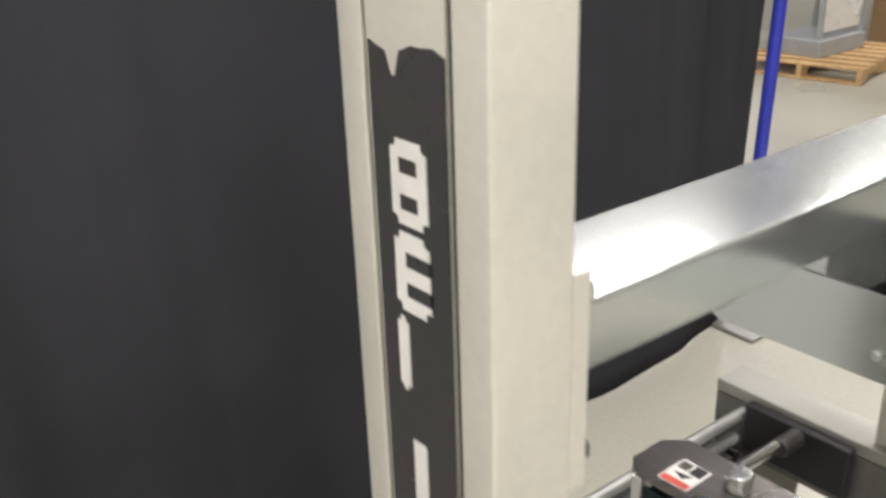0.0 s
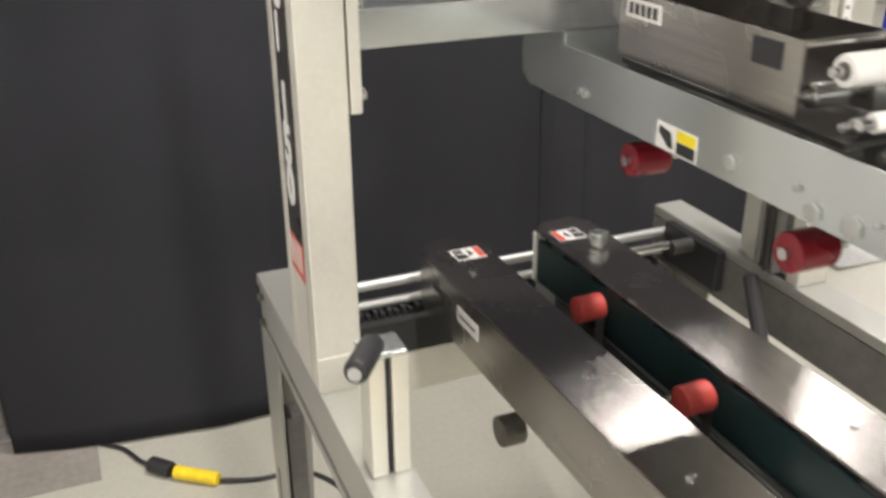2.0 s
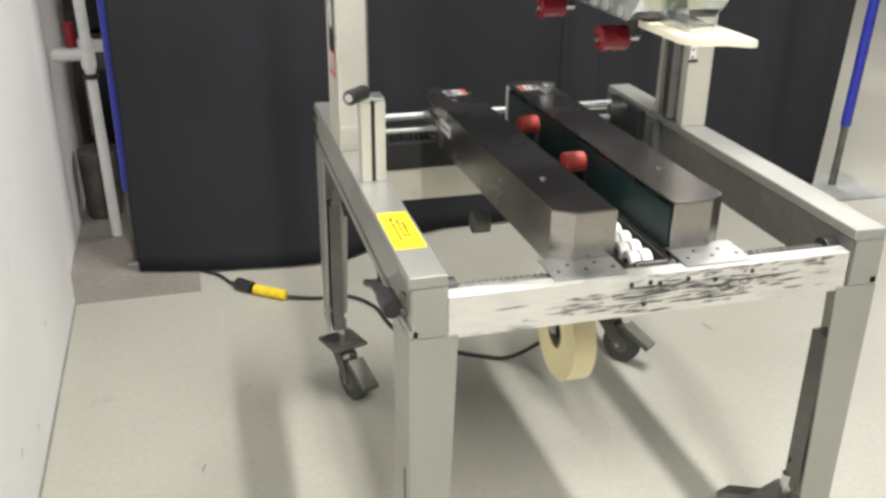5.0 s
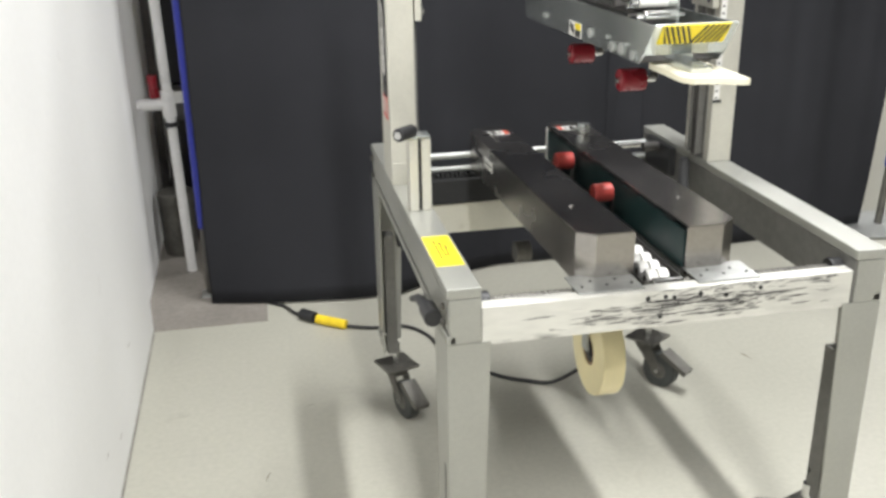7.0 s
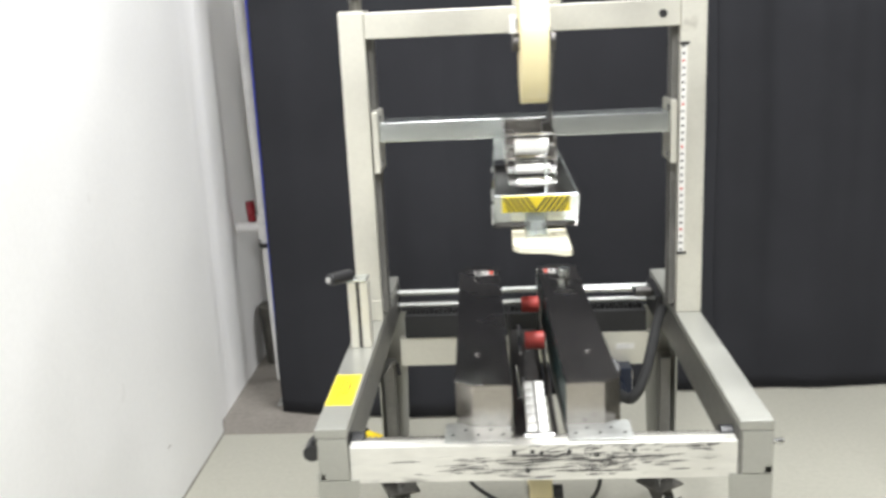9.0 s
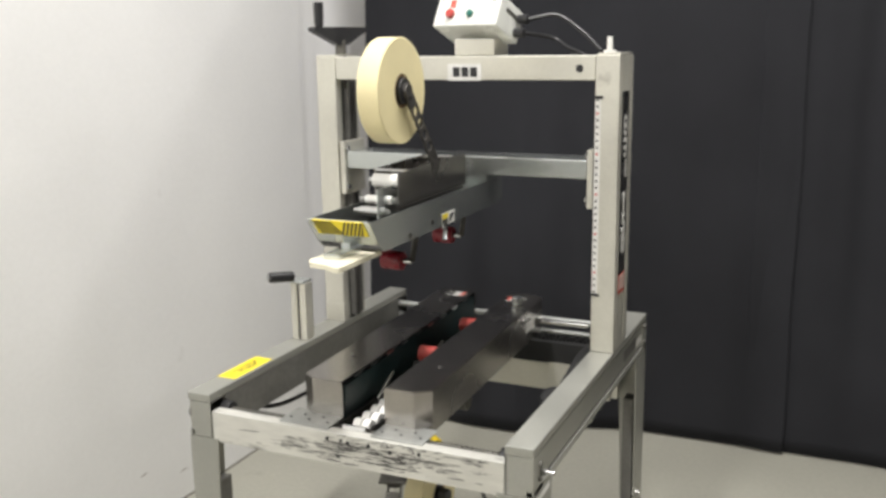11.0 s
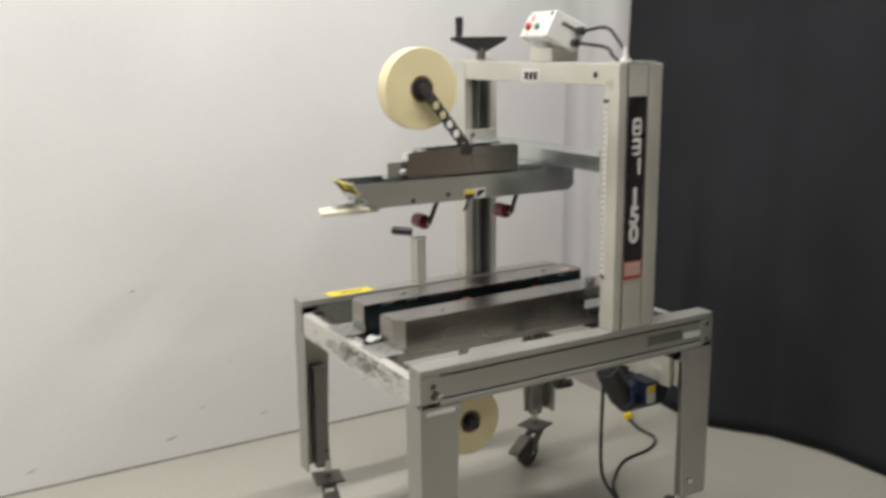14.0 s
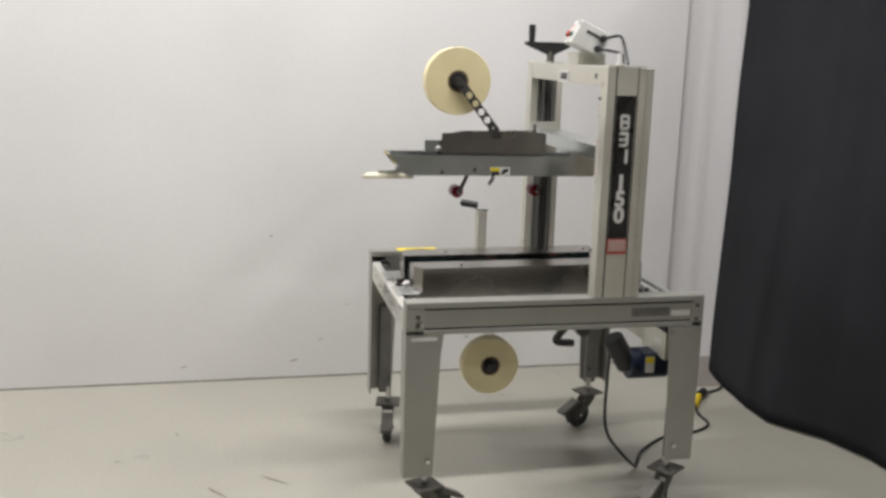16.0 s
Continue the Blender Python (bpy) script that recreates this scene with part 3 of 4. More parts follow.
# tongue at the mouth of the head
tongue = part("tongue", prism(B(), [(-0.05, -0.50), (-0.05, -0.655), (-0.035, -0.678), (0.018, -0.688), (0.048, -0.708), (0.062, -0.708), (0.063, -0.50)], "z", 1.306, 1.318), TONGUE, M, "ivory plastic tape tongue")
part("tongue_bracket", box(B(), -0.022, 0.022, -0.635, -0.50, 1.3182, 1.332, 0.002), GALV, tongue)
part("tongue_post", box(B(), -0.012, 0.012, -0.565, -0.53, 1.332, 1.345), GALV, tongue)


def red_roller(y, z, y_pivot, mat):
    ob = part("pressure_arm", hose(B(), [(0.05, y_pivot, 1.322), (0.05, (y + y_pivot) / 2, (z + 1.322) / 2), (0.05, y, z)], 0.008, 8, 2), CASTSTEEL, M, "dark steel spring arm")
    rl = part("roller", rod(B(), (-0.036, y, z), (0.024, y, z), 0.0255, 28, rim=0.004), mat, ob, "dark red urethane roller")
    part("axle", rod(B(), (-0.0435, y, z), (0.05, y, z), 0.008, 12), CHROME, ob)
    return ob


red_roller(0.035, 1.25, 0.06, DARKRED)
red_roller(-0.305, 1.245, -0.27, DARKRED)
part("wing_clamp", hose(B(), [(0.086, -0.17, 1.335), (0.092, -0.175, 1.31), (0.096, -0.19, 1.285)], 0.007, 8, 3), CHROME, M, "bright wing clamp")

# tape arm and upper roll
arm_bm = B()
ay, az, by, bz = -0.320, 1.699, -0.155, 1.495
n_arm = math.hypot(by - ay, bz - az)
uy, uz = (by - ay) / n_arm, (bz - az) / n_arm


def along(k, w, y0=ay, z0=az, dy=uy, dz=uz):
    return (y0 + dy * k - dz * w, z0 + dz * k + dy * w)


def pierced_bar(bm, cells, half, x0, x1, *line):
    """A flat bar along the arm, with a round hole in each cell."""
    for k0, k1, r in cells:
        kc, n = (k0 + k1) / 2, 24
        loops = []
        for x in (x0, x1):
            inner, outer = [], []
            for i in range(n):
                a = 2 * math.pi * (i + 0.5) / n
                c, q = math.cos(a), math.sin(a)
                f = min((k1 - k0) / 2 / max(abs(c), 1e-6), half / max(abs(q), 1e-6))
                inner.append(bm.verts.new((x, *along(kc + r * c, r * q, *line))))
                outer.append(bm.verts.new((x, *along(kc + f * c, f * q, *line))))
            loops.append((inner, outer))
        (ia, oa), (ib, ob_) = loops
        for i in range(n):
            j = (i + 1) % n
            bm.faces.new((ia[i], ia[j], oa[j], oa[i]))
            bm.faces.new((ib[i], ob_[i], ob_[j], ib[j]))
            bm.faces.new((ia[i], ib[i], ib[j], ia[j]))
            bm.faces.new((oa[i], oa[j], ob_[j], ob_[i]))
    bmesh.ops.recalc_face_normals(bm, faces=bm.faces[:])


pierced_bar(arm_bm, [(0.0, 0.05, 0.004), (0.05, 0.092, 0.0145), (0.092, 0.134, 0.0145), (0.134, 0.176, 0.0145), (0.176, 0.218, 0.0145), (0.218, n_arm, 0.004)], 0.019, 0.052, 0.058)
part("tape_arm", arm_bm, DARKSTEEL, M, "dark pierced steel tape arm")
part("arm_foot", box(B(), 0.036, 0.060, -0.178, -0.135, 1.47, 1.50, 0.002), DARKSTEEL, M)
part("spindle", rod(B(), (-0.035, ay, az), (0.062, ay, az), 0.020, 24, rim=0.003), DARKSTEEL, M)
part("spindle_disc", rod(B(), (0.041, ay, az), (0.051, ay, az), 0.034, 28, rim=0.003), BLACK, M, "black spindle disc")
part("lower_spindle", rod(B(), (-0.02, -0.136, 0.482), (0.075, -0.136, 0.482), 0.022, 24, rim=0.003), BLACK, M)
lower_bm = B()
pierced_bar(lower_bm, [(0.0, 0.06, 0.004), (0.06, 0.102, 0.014), (0.102, 0.144, 0.014), (0.144, 0.186, 0.014), (0.186, 0.228, 0.014), (0.228, 0.33, 0.004)], 0.02, -0.028, -0.022, -0.136, 0.482, 0.05, 0.99875)
part("lower_arm", lower_bm, DULLGALV, M, "galvanised pierced lower tape arm")


def tape_roll(x0, x1, y, z, r, label):
    ob = thing("tape_roll", label, "tape roll", "packing tape rolls", ((x0 + x1) / 2, y, z))
    h = (x1 - x0) / 2
    part("tape", ring(B(), -h, h, 0, 0, 0.044, r, 80), TAPE, ob, "pale yellow wound packing tape")
    part("core", ring(B(), -h + 0.001, h - 0.001, 0, 0, 0.037, 0.0437, 48), CARD, ob, "brown cardboard core")
    part("core_hub", ring(B(), -h + 0.004, h - 0.004, 0, 0, 0.0225, 0.0368, 40), BLACK, ob, "black core hub")
    return ob


tape_roll(-0.019, 0.041, ay, az + LIFT, 0.136, "large roll of clear yellowish packing tape on the arm")
tape_roll(-0.018, 0.042, -0.136, 0.482 + LIFT, 0.126, "roll of clear yellowish packing tape hung below the bed")


# belt drives
def belt_drive(x0, x1, inner):
    """inner: the side, -1 or 1, that faces the carton path."""
    yf, yr, zt, zb = -0.508, 0.460, 0.957, 0.846
    xo = x0 if inner > 0 else x1
    xi = x1 if inner > 0 else x0
    q = 1 if inner > 0 else -1
    c = 0.038
    pts = [(xo, yf + c * 0.75), (xo + q * c, yf), (xi, yf), (xi, yr + 0.0), (xi - q * 0.03, yr + 0.03), (xo + q * 0.03, yr + 0.03), (xo, yr)]
    bm = prism(B(), pts, "z", zt - 0.003, zt)
    bmesh.ops.bevel(bm, geom=[e for e in bm.edges if all(v.co.z > zt - 0.001 for v in e.verts)], offset=0.0022, segments=2, affect="EDGES")
    ob = part("drive_cover", bm, STEEL, M, "brushed stainless drive cover, scuffed and chamfered")
    bm = B()
    t = 0.003
    a, b = sorted((xo, xo + q * t))
    box(bm, a, b, yf + c * 0.75, yr, zb - 0.004, zt - 0.0031)
    a, b = sorted((xo + q * c, xi))
    box(bm, a, b, yf, yf + t, zb - 0.002, zt - 0.0031)
    prism(bm, [(xo, yf + c * 0.75), (xo + q * c, yf), (xo + q * c, yf + t), (xo + q * t, yf + c * 0.75 + t)], "z", zb - 0.002, zt - 0.0031)
    prism(bm, [(xo, yr), (xo + q * 0.03, yr + 0.03), (xi - q * 0.03, yr + 0.03), (xi, yr), (xi - q * t, yr), (xi - q * 0.03, yr + 0.027), (xo + q * 0.03, yr + 0.027), (xo + q * t, yr)], "z", zb, zt - 0.0031)
    part("skirt", bm, STEEL, ob)
    a, b = sorted((xi + q * 0.001, xi - q * 0.008))
    part("belt", box(B(), a, b, yf + 0.012, yr - 0.012, zb + 0.006, zt - 0.014, 0.003), BELT, ob, "dark green-black carton drive belt")
    a, b = sorted((xi - q * 0.010, xi - q * 0.03))
    part("belt_frame", box(B(), a, b, yf + 0.02, yr - 0.02, zb - 0.01, zt - 0.008), BLACK, ob)
    a, b = sorted((xi, xi - q * 0.004))
    for i in range(9):
        y = yf + 0.07 + i * 0.098
        part("belt_gap", box(B(), *sorted((xi + q * 0.0012, xi - q * 0.002)), y, y + 0.045, zt - 0.0125, zt - 0.005), BLACK if inner < 0 else GALV, ob)
    a, b = x0 + 0.002, x1 - 0.002
    part("drive_base", box(B(), *sorted((xi - q * 0.004, xi - q * 0.05)), yf + 0.03, yr, 0.79, zb - 0.001, 0.002), DULLGALV if inner < 0 else DARKSTEEL, ob)
    for y in (-0.307, 0.335):
        part("screw", rod(B(), ((x0 + x1) / 2 - q * 0.011, y, zt), ((x0 + x1) / 2 - q * 0.011, y, zt + 0.004), 0.007, 12, rim=0.001), CHROME, ob, "small bright screw head")
    lx = (x0 + x1) / 2 + q * 0.0145

    def field(u0, u1):
        return sorted((lx + q * u0, lx + q * u1))

    lab = part("caution_label", box(B(), *field(-0.03, 0.03), 0.388, 0.436, zt, zt + 0.0008), LABEL, ob, "caution label, red, white and black")
    part("red_field", box(B(), *field(0.016, 0.029), 0.390, 0.434, zt + 0.0006, zt + 0.0013), REDINK, lab)
    part("black_field", box(B(), *field(-0.028, -0.006), 0.392, 0.411, zt + 0.0006, zt + 0.0013), INK, lab)
    part("pictogram", box(B(), *field(-0.026, -0.008), 0.415, 0.432, zt + 0.0006, zt + 0.0013), CASTSTEEL, lab)
    part("pictogram", prism(B(), [(lx - q * 0.002, 0.400), (lx + q * 0.011, 0.410), (lx + q * 0.003, 0.428)], "z", zt + 0.0006, zt + 0.0013), INK, lab)
    edge_x = sorted((xi + q * 0.0015, xi - q * 0.010))
    part("end_guard", box(B(), *edge_x, yr - 0.010, yr + 0.006, zb, zt - 0.004, 0.001), WHITE if inner < 0 else STEEL, ob, "pale end guard strip")
    ob.matrix_basis = pose(0, 0, 0, 0, 0, 1.2)
    return ob


drv_l = belt_drive(-0.198, -0.071, 1)
drv_r = belt_drive(0.051, 0.175, -1)
lab = part("side_label", box(B(), -0.1992, -0.1982, 0.20, 0.285, 0.895, 0.925), LABEL, drv_l, "white paper label with grey line")
part("text_bar", box(B(), -0.1998, -0.1992, 0.21, 0.275, 0.908, 0.913), CASTSTEEL, lab)
part("latch_slot", box(B(), -0.1990, -0.1975, 0.315, 0.40, 0.908, 0.922), INK, drv_l, "dark slot")
lab = part("side_label", box(B(), 0.1752, 0.1762, 0.28, 0.37, 0.88, 0.912), LABEL, drv_r, "white paper label with grey line")
part("knob", rod(B(), (0.126, 0.345, 0.957), (0.126, 0.345, 0.987), 0.019, 24, rim=0.006), GALV, drv_r, "round bare steel dome cap")
# adjusting plates at the front
for a, b in ((-0.212, -0.064), (0.060, 0.204)):
    pl = part("mount_plate", box(B(), a, b, YF + 0.014, -0.487, 0.8525, 0.8575, 0.002), DULLGALV, M, "grimy steel mounting plate with screw holes")
    for i in range(5):
        x = a + 0.018 + i * (b - a - 0.036) / 4
        part("screw", rod(B(), (x, YF + 0.045 + 0.026 * (i % 2), 0.8575), (x, YF + 0.045 + 0.026 * (i % 2), 0.859), 0.0038, 10), DARKSTEEL, pl)
    part("hanger", box(B(), a + 0.02, b - 0.02, -0.51, -0.49, 0.74, 0.8524, 0.002), DULLGALV, pl)

# lower tape head between the belts
for x in (-0.056, 0.036):
    part("lower_head_side", box(B(), x, x + 0.004, -0.55, 0.36, 0.775, 0.855, 0.001), DARKSTEEL, M, "dark steel lower tape head plate")
part("lower_head_floor", box(B(), -0.058, 0.03, -0.50, 0.36, 0.775, 0.782), DARKSTEEL, M)
part("entry_roller", rod(B(), (-0.034, -0.553, 0.852), (0.034, -0.553, 0.852), 0.010, 20, rim=0.002), CHROME, M, "bright steel entry roller")
for y in (-0.500, -0.452, -0.404, -0.356, -0.308, -0.260):
    for x in (-0.028, -0.0015):
        w = part("skate_wheel", rod(B(), (x, y, 0.837), (x + 0.0225, y, 0.837), 0.0235, 28, rim=0.003), WHITE, M, "white plastic skate wheel")
        part("bore", rod(B(), (x - 0.0008, y, 0.837), (x + 0.0233, y, 0.837), 0.010, 14), CASTSTEEL, w)
for y in (0.19, -0.12):
    rl = part("lower_roller", rod(B(), (-0.018, y, 0.92), (0.034, y, 0.92), 0.024, 28, rim=0.004), RED, M, "red urethane tape roller")
    part("bracket", box(B(), 0.0345, 0.0385, y - 0.012, y + 0.012, 0.845, 0.927), CHROME, rl)
for pts in ([(-0.03, 0.06, 0.90), (-0.03, -0.03, 0.875), (-0.03, -0.15, 0.895)], [(-0.045, -0.25, 0.90), (-0.04, -0.32, 0.875), (-0.04, -0.36, 0.86)], [(-0.012, -0.06, 0.87), (-0.012, -0.09, 0.915), (-0.012, -0.10, 0.92)]):
    part("spring_bar", hose(B(), pts, 0.005, 8, 4), CHROME, M, "bright bent spring bar")

# drive coupling at the right rear
part("coupling_shaft", rod(B(), (0.17, 0.43, 0.885), (0.34, 0.43, 0.885), 0.010), CHROME, M, "bright coupling shaft")
part("clamp_collar", rod(B(), (0.35, 0.43, 0.875), (0.402, 0.43, 0.875), 0.016, 20, rim=0.003), DARKSTEEL, M)
part("bearing_block", box(B(), 0.402, 0.423, 0.34, 0.53, 0.80, 0.89, 0.004), BLACK, M, "black bearing block")
part("cable_sleeve", hose(B(), [(0.405, 0.24, 0.88), (0.38, 0.19, 0.85), (0.355, 0.13, 0.79), (0.325, 0.08, 0.72), (0.29, 0.07, 0.665), (0.26, 0.15, 0.645)], 0.0155, 10, 6), GROOVE, M, "thick black cable sleeve")
# drive motor below
motor = part("drive_motor", rod(B(), (0.255, 0.40, 0.545), (0.255, 0.575, 0.545), 0.066, 32, rim=0.008), MOTORBLUE, M, "dark blue geared drive motor")
part("gear_box", rod(B(), (0.25, 0.33, 0.66), (0.25, 0.41, 0.53), 0.045, 24, rim=0.008), BLACK, motor, "black gear box")
part("terminal_box", box(B(), 0.255, 0.345, 0.44, 0.54, 0.52, 0.61, 0.005), MOTORBLUE, motor)
part("rating_label", box(B(), 0.3455, 0.3465, 0.445, 0.485, 0.53, 0.60), LABEL, motor, "yellow and white rating label")
part("yellow_band", box(B(), 0.3462, 0.3472, 0.447, 0.483, 0.572, 0.598), YELLOW, motor)
part("motor_bracket", box(B(), 0.18, 0.40, 0.50, 0.518, 0.60, 0.72, 0.003), CREAM, motor, "cream motor bracket")
part("idler_bearing", rod(B(), (-0.10, 0.32, 0.60), (-0.05, 0.32, 0.60), 0.032, 24, rim=0.004), CASTSTEEL, M, "dark round idler")

# crank and handwheel
crank = part("width_crank", box(B(), -0.485, -0.462, -0.092, -0.048, RT, 1.085, 0.003), CREAM, M, "pale crank post with dark slot")
part("crank_post", box(B(), -0.454, -0.430, -0.092, -0.048, RT, 1.085, 0.003), CREAM, crank)
part("crank_slot", box(B(), -0.4619, -0.4541, -0.085, -0.052, RT, 1.08), GROOVE, crank)
part("crank_arm", box(B(), -0.49, -0.432, -0.096, -0.045, 1.0855, 1.094, 0.003), GALV, crank)
part("grip", rod(B(), (-0.475, -0.085, 1.105), (-0.52, -0.155, 1.112), 0.0165, 20, rim=0.006), BLACK, crank, "black ribbed crank grip")
part("grip_pin", rod(B(), (-0.519, -0.153, 1.112), (-0.522, -0.158, 1.1125), 0.009, 14), CHROME, crank)

wheel = part("height_crank", prism(B(), [(0.115, 1.872), (0.335, 1.872), (0.340, 1.862), (0.325, 1.852), (0.255, 1.815), (0.215, 1.815), (0.13, 1.852), (0.112, 1.86)], "x", -0.475, -0.443), BLACK, M, "black cast height crank on the column")
part("hub", rod(B(), (-0.459, 0.235, 1.772), (-0.459, 0.235, 1.83), 0.018), CASTSTEEL, wheel)
for o in (wheel,):
    o.matrix_basis = Matrix.Translation((-0.459, 0.235, 0)) @ pose(0, 0, 0, 0, 0, -18) @ Matrix.Translation((0.459, -0.235, 0))
part("crank_knob", rod(B(), (-0.459, 0.145, 1.872), (-0.459, 0.145, 1.95), 0.014, 18, r2=0.016, rim=0.005), BLACK, wheel, "black upright crank knob")

# control box on the beam
cb = part("control_box", box(B(), -0.115, 0.115, -0.066, 0.066, -0.05, 0.05, 0.006, m=pose(0.034, 0.222, 1.883, -26, 0, -12)), BOXPAINT, M, "off-white control box with red and green buttons")
BOX = pose(0.034, 0.222, 1.883, -26, 0, -12)


def on_box(bm):
    bmesh.ops.transform(bm, matrix=BOX, verts=bm.verts[:])
    return bm


part("red_button", on_box(rod(B(), (-0.055, -0.065, -0.012), (-0.055, -0.080, -0.012), 0.014, 20, rim=0.003)), RED, cb, "red stop button")
part("green_button", on_box(rod(B(), (0.015, -0.065, -0.012), (0.015, -0.076, -0.012), 0.011, 20, rim=0.003)), material("green_button", (0.01, 0.12, 0.09), 0.4), cb, "dark green start button")
part("legend_bar", on_box(box(B(), -0.065, -0.045, -0.0672, -0.066, 0.010, 0.034)), REDINK, cb, "faded red legend")
part("key_hole", on_box(rod(B(), (0.09, -0.0655, 0.036), (0.09, -0.068, 0.036), 0.008, 16)), INK, cb)
part("key_hole", on_box(rod(B(), (-0.095, -0.0655, 0.038), (-0.095, -0.068, 0.038), 0.004, 12)), CASTSTEEL, cb)
part("side_text_bar", on_box(box(B(), 0.115, 0.1162, -0.03, 0.04, 0.012, 0.024)), CASTSTEEL, cb, "faded print")
part("pedestal", box(B(), -0.02, 0.11, 0.16, 0.28, 1.779, 1.828, 0.004), CREAM, cb)
for z in (0.02, -0.025):
    part("cable_gland", on_box(rod(B(), (0.115, 0.04, z), (0.15, 0.04, z), 0.014, 14, rim=0.003)), BLACK, cb, "black cable gland")
part("control_cable", hose(B(), [BOX @ Vector((0.15, 0.04, 0.02)), (0.27, 0.27, 1.893), (0.35, 0.26, 1.845), (0.41, 0.25, 1.79)], 0.006, 8, 6), BLACK, cb, "black control cable")
part("control_cable", hose(B(), [BOX @ Vector((0.15, 0.04, -0.025)), (0.25, 0.285, 1.828), (0.30, 0.275, 1.80), (0.36, 0.255, 1.775), (0.36, 0.255, 1.74)], 0.006, 8, 6), BLACK, cb, "black control cable")

# labels on the bed
sticker = part("yellow_sticker", box(B(), -0.493, -0.431, -0.47, -0.285, RT, RT + 0.001), YELLOW, M, "yellow notice sticker with unreadable handwriting bars")
rng = random.Random(6)
for row, x in enumerate((-0.474, -0.463, -0.454)):
    y = -0.315 - 0.012 * row
    while y > -0.43 + 0.012 * row:
        w = rng.uniform(0.005, 0.015)
        part("text_bar", box(B(), x, x + rng.uniform(0.0035, 0.0065), y - w, y, RT + 0.0009, RT + 0.0015), INK, sticker)
        y -= w + rng.uniform(0.003, 0.007)
part("plate_label", box(B(), RO - 0.0045, RO - 0.003, 0.468, 0.548, 0.818, 0.841), LABEL, M, "white label with grey bar")
part("plate_label", box(B(), RO, RO + 0.001, YF + 0.02, YF + 0.12, 0.752, 0.766), LABEL, M, "white label strip on the leg")
part("rating_plate", box(B(), RO - 0.0045, RO - 0.003, 0.30, 0.46, 0.82, 0.855), INNER, M, "dull metal rating plate")
part("small_label", box(B(), 0.30, 0.36, 0.4985, 0.4998, 0.655, 0.675), LABEL, M)
part("stud", rod(B(), (RO - 0.004, YF + 0.052, 0.825), (RO + 0.035, YF + 0.052, 0.825), 0.007, 12, rim=0.001), CHROME, M, "bright projecting stud")
part("power_inlet", rod(B(), (-RO - 0.02, YF + 0.045, 0.818), (-RO - 0.02, YF + 0.11, 0.815), 0.0195, 20, rim=0.004), BLACK, M, "black ribbed cable socket")
part("inlet_nose", rod(B(), (-RO - 0.02, YF + 0.11, 0.815), (-RO - 0.028, YF + 0.19, 0.805), 0.015, 16, r2=0.009), BLACK, M)

# ---- cords ----
cord = thing("power_cord", "black power cord with a yellow connector lying on the floor", "cable")
cord.location = (-0.6, 1.2, 0)
inv = Vector((-0.6, 1.2, 0))


def rel(pts):
    return [Vector(p) - inv for p in pts]


part("cable", hose(B(), rel([(-0.56, 1.185, 0.012), (-0.455, 1.155, 0.007), (-0.33, 1.14, 0.007), (-0.25, 1.03, 0.007), (-0.21, 0.84, 0.007), (-0.07, 0.66, 0.007), (0.04, 0.585, 0.007), (0.11, 0.54, 0.02), (0.17, 0.45, 0.11), (0.215, 0.36, 0.22), (0.23, 0.33, 0.32), (0.23, 0.33, 0.5), (0.23, 0.335, 0.66)]), 0.007, 10, 8), BLACK, cord)
part("cable", hose(B(), rel([(-0.725, 1.32, 0.02), (-0.76, 1.37, 0.008), (-0.80, 1.45, 0.007), (-0.9, 1.60, 0.007), (-0.8, 2.0, 0.007)]), 0.007, 10, 8), BLACK, cord)
part("cable", hose(B(), rel([(-RO - 0.027, YF + 0.18, 0.826), (-0.525, -0.33, 0.79), (-0.47, -0.2, 0.74), (-0.45, 0.2, 0.72), (-0.44, 0.48, 0.66), (-0.43, 0.51, 0.6)]), 0.007, 10, 8), BLACK, cord)
part("yellow_connector", rod(B(), rel([(-0.675, 1.262, 0.022)])[0], rel([(-0.563, 1.182, 0.02)])[0], 0.020, 16, rim=0.005), YELLOWPL, cord, "bright yellow cord connector")
part("black_plug", rod(B(), rel([(-0.735, 1.325, 0.024)])[0], rel([(-0.682, 1.270, 0.024)])[0], 0.024, 16, rim=0.006), BLACK, cord, "round black plug")

# ---- behind the curtain, by the wall ----
pipe = thing("pvc_pipe", "white plastic pipe with red valve and black strap beside the wall", "pipe", "", (-1.26, 1.98, 0))
part("tube", rod(B(), (0.05, 0, 0.004), (0.012, 0, 1.9), 0.022), PVC, pipe)
part("tee", rod(B(), (-0.10, 0.0, 0.80), (0.04, 0, 0.80), 0.027, rim=0.004), PVC, pipe)
part("tee_collar", rod(B(), (0.035, 0, 0.74), (0.031, 0, 0.86), 0.030, rim=0.004), PVC, pipe)
part("valve", rod(B(), (-0.02, 0.0, 0.83), (-0.025, 0, 0.93), 0.022, rim=0.005), DARKRED, pipe, "dark red valve")
part("strap", rod(B(), (0.036, 0, 0.70), (0.0355, 0, 0.72), 0.032), BLACK, pipe, "black strap")
solid("cardboard_post", box(B(), -1.14, -1.02, 2.5, 2.62, 0.0, 2.2, 0.006), CARTON, "tall narrow brown cardboard post", "cardboard")
solid("yellow_bracket", box(B(), -1.17, -1.141, 2.46, 2.54, 1.10, 1.26, 0.008), YELLOWPL, "small yellow bracket on the cardboard post", "bracket")
# added rack: keeps hall lamps off the wall gap, fills in for dark clutter
rack = thing("shading_rack", "dark rack added behind the curtain to shade the wall gap, standing in for clutter", "rack", "", (-0.75, 2.95, 0))
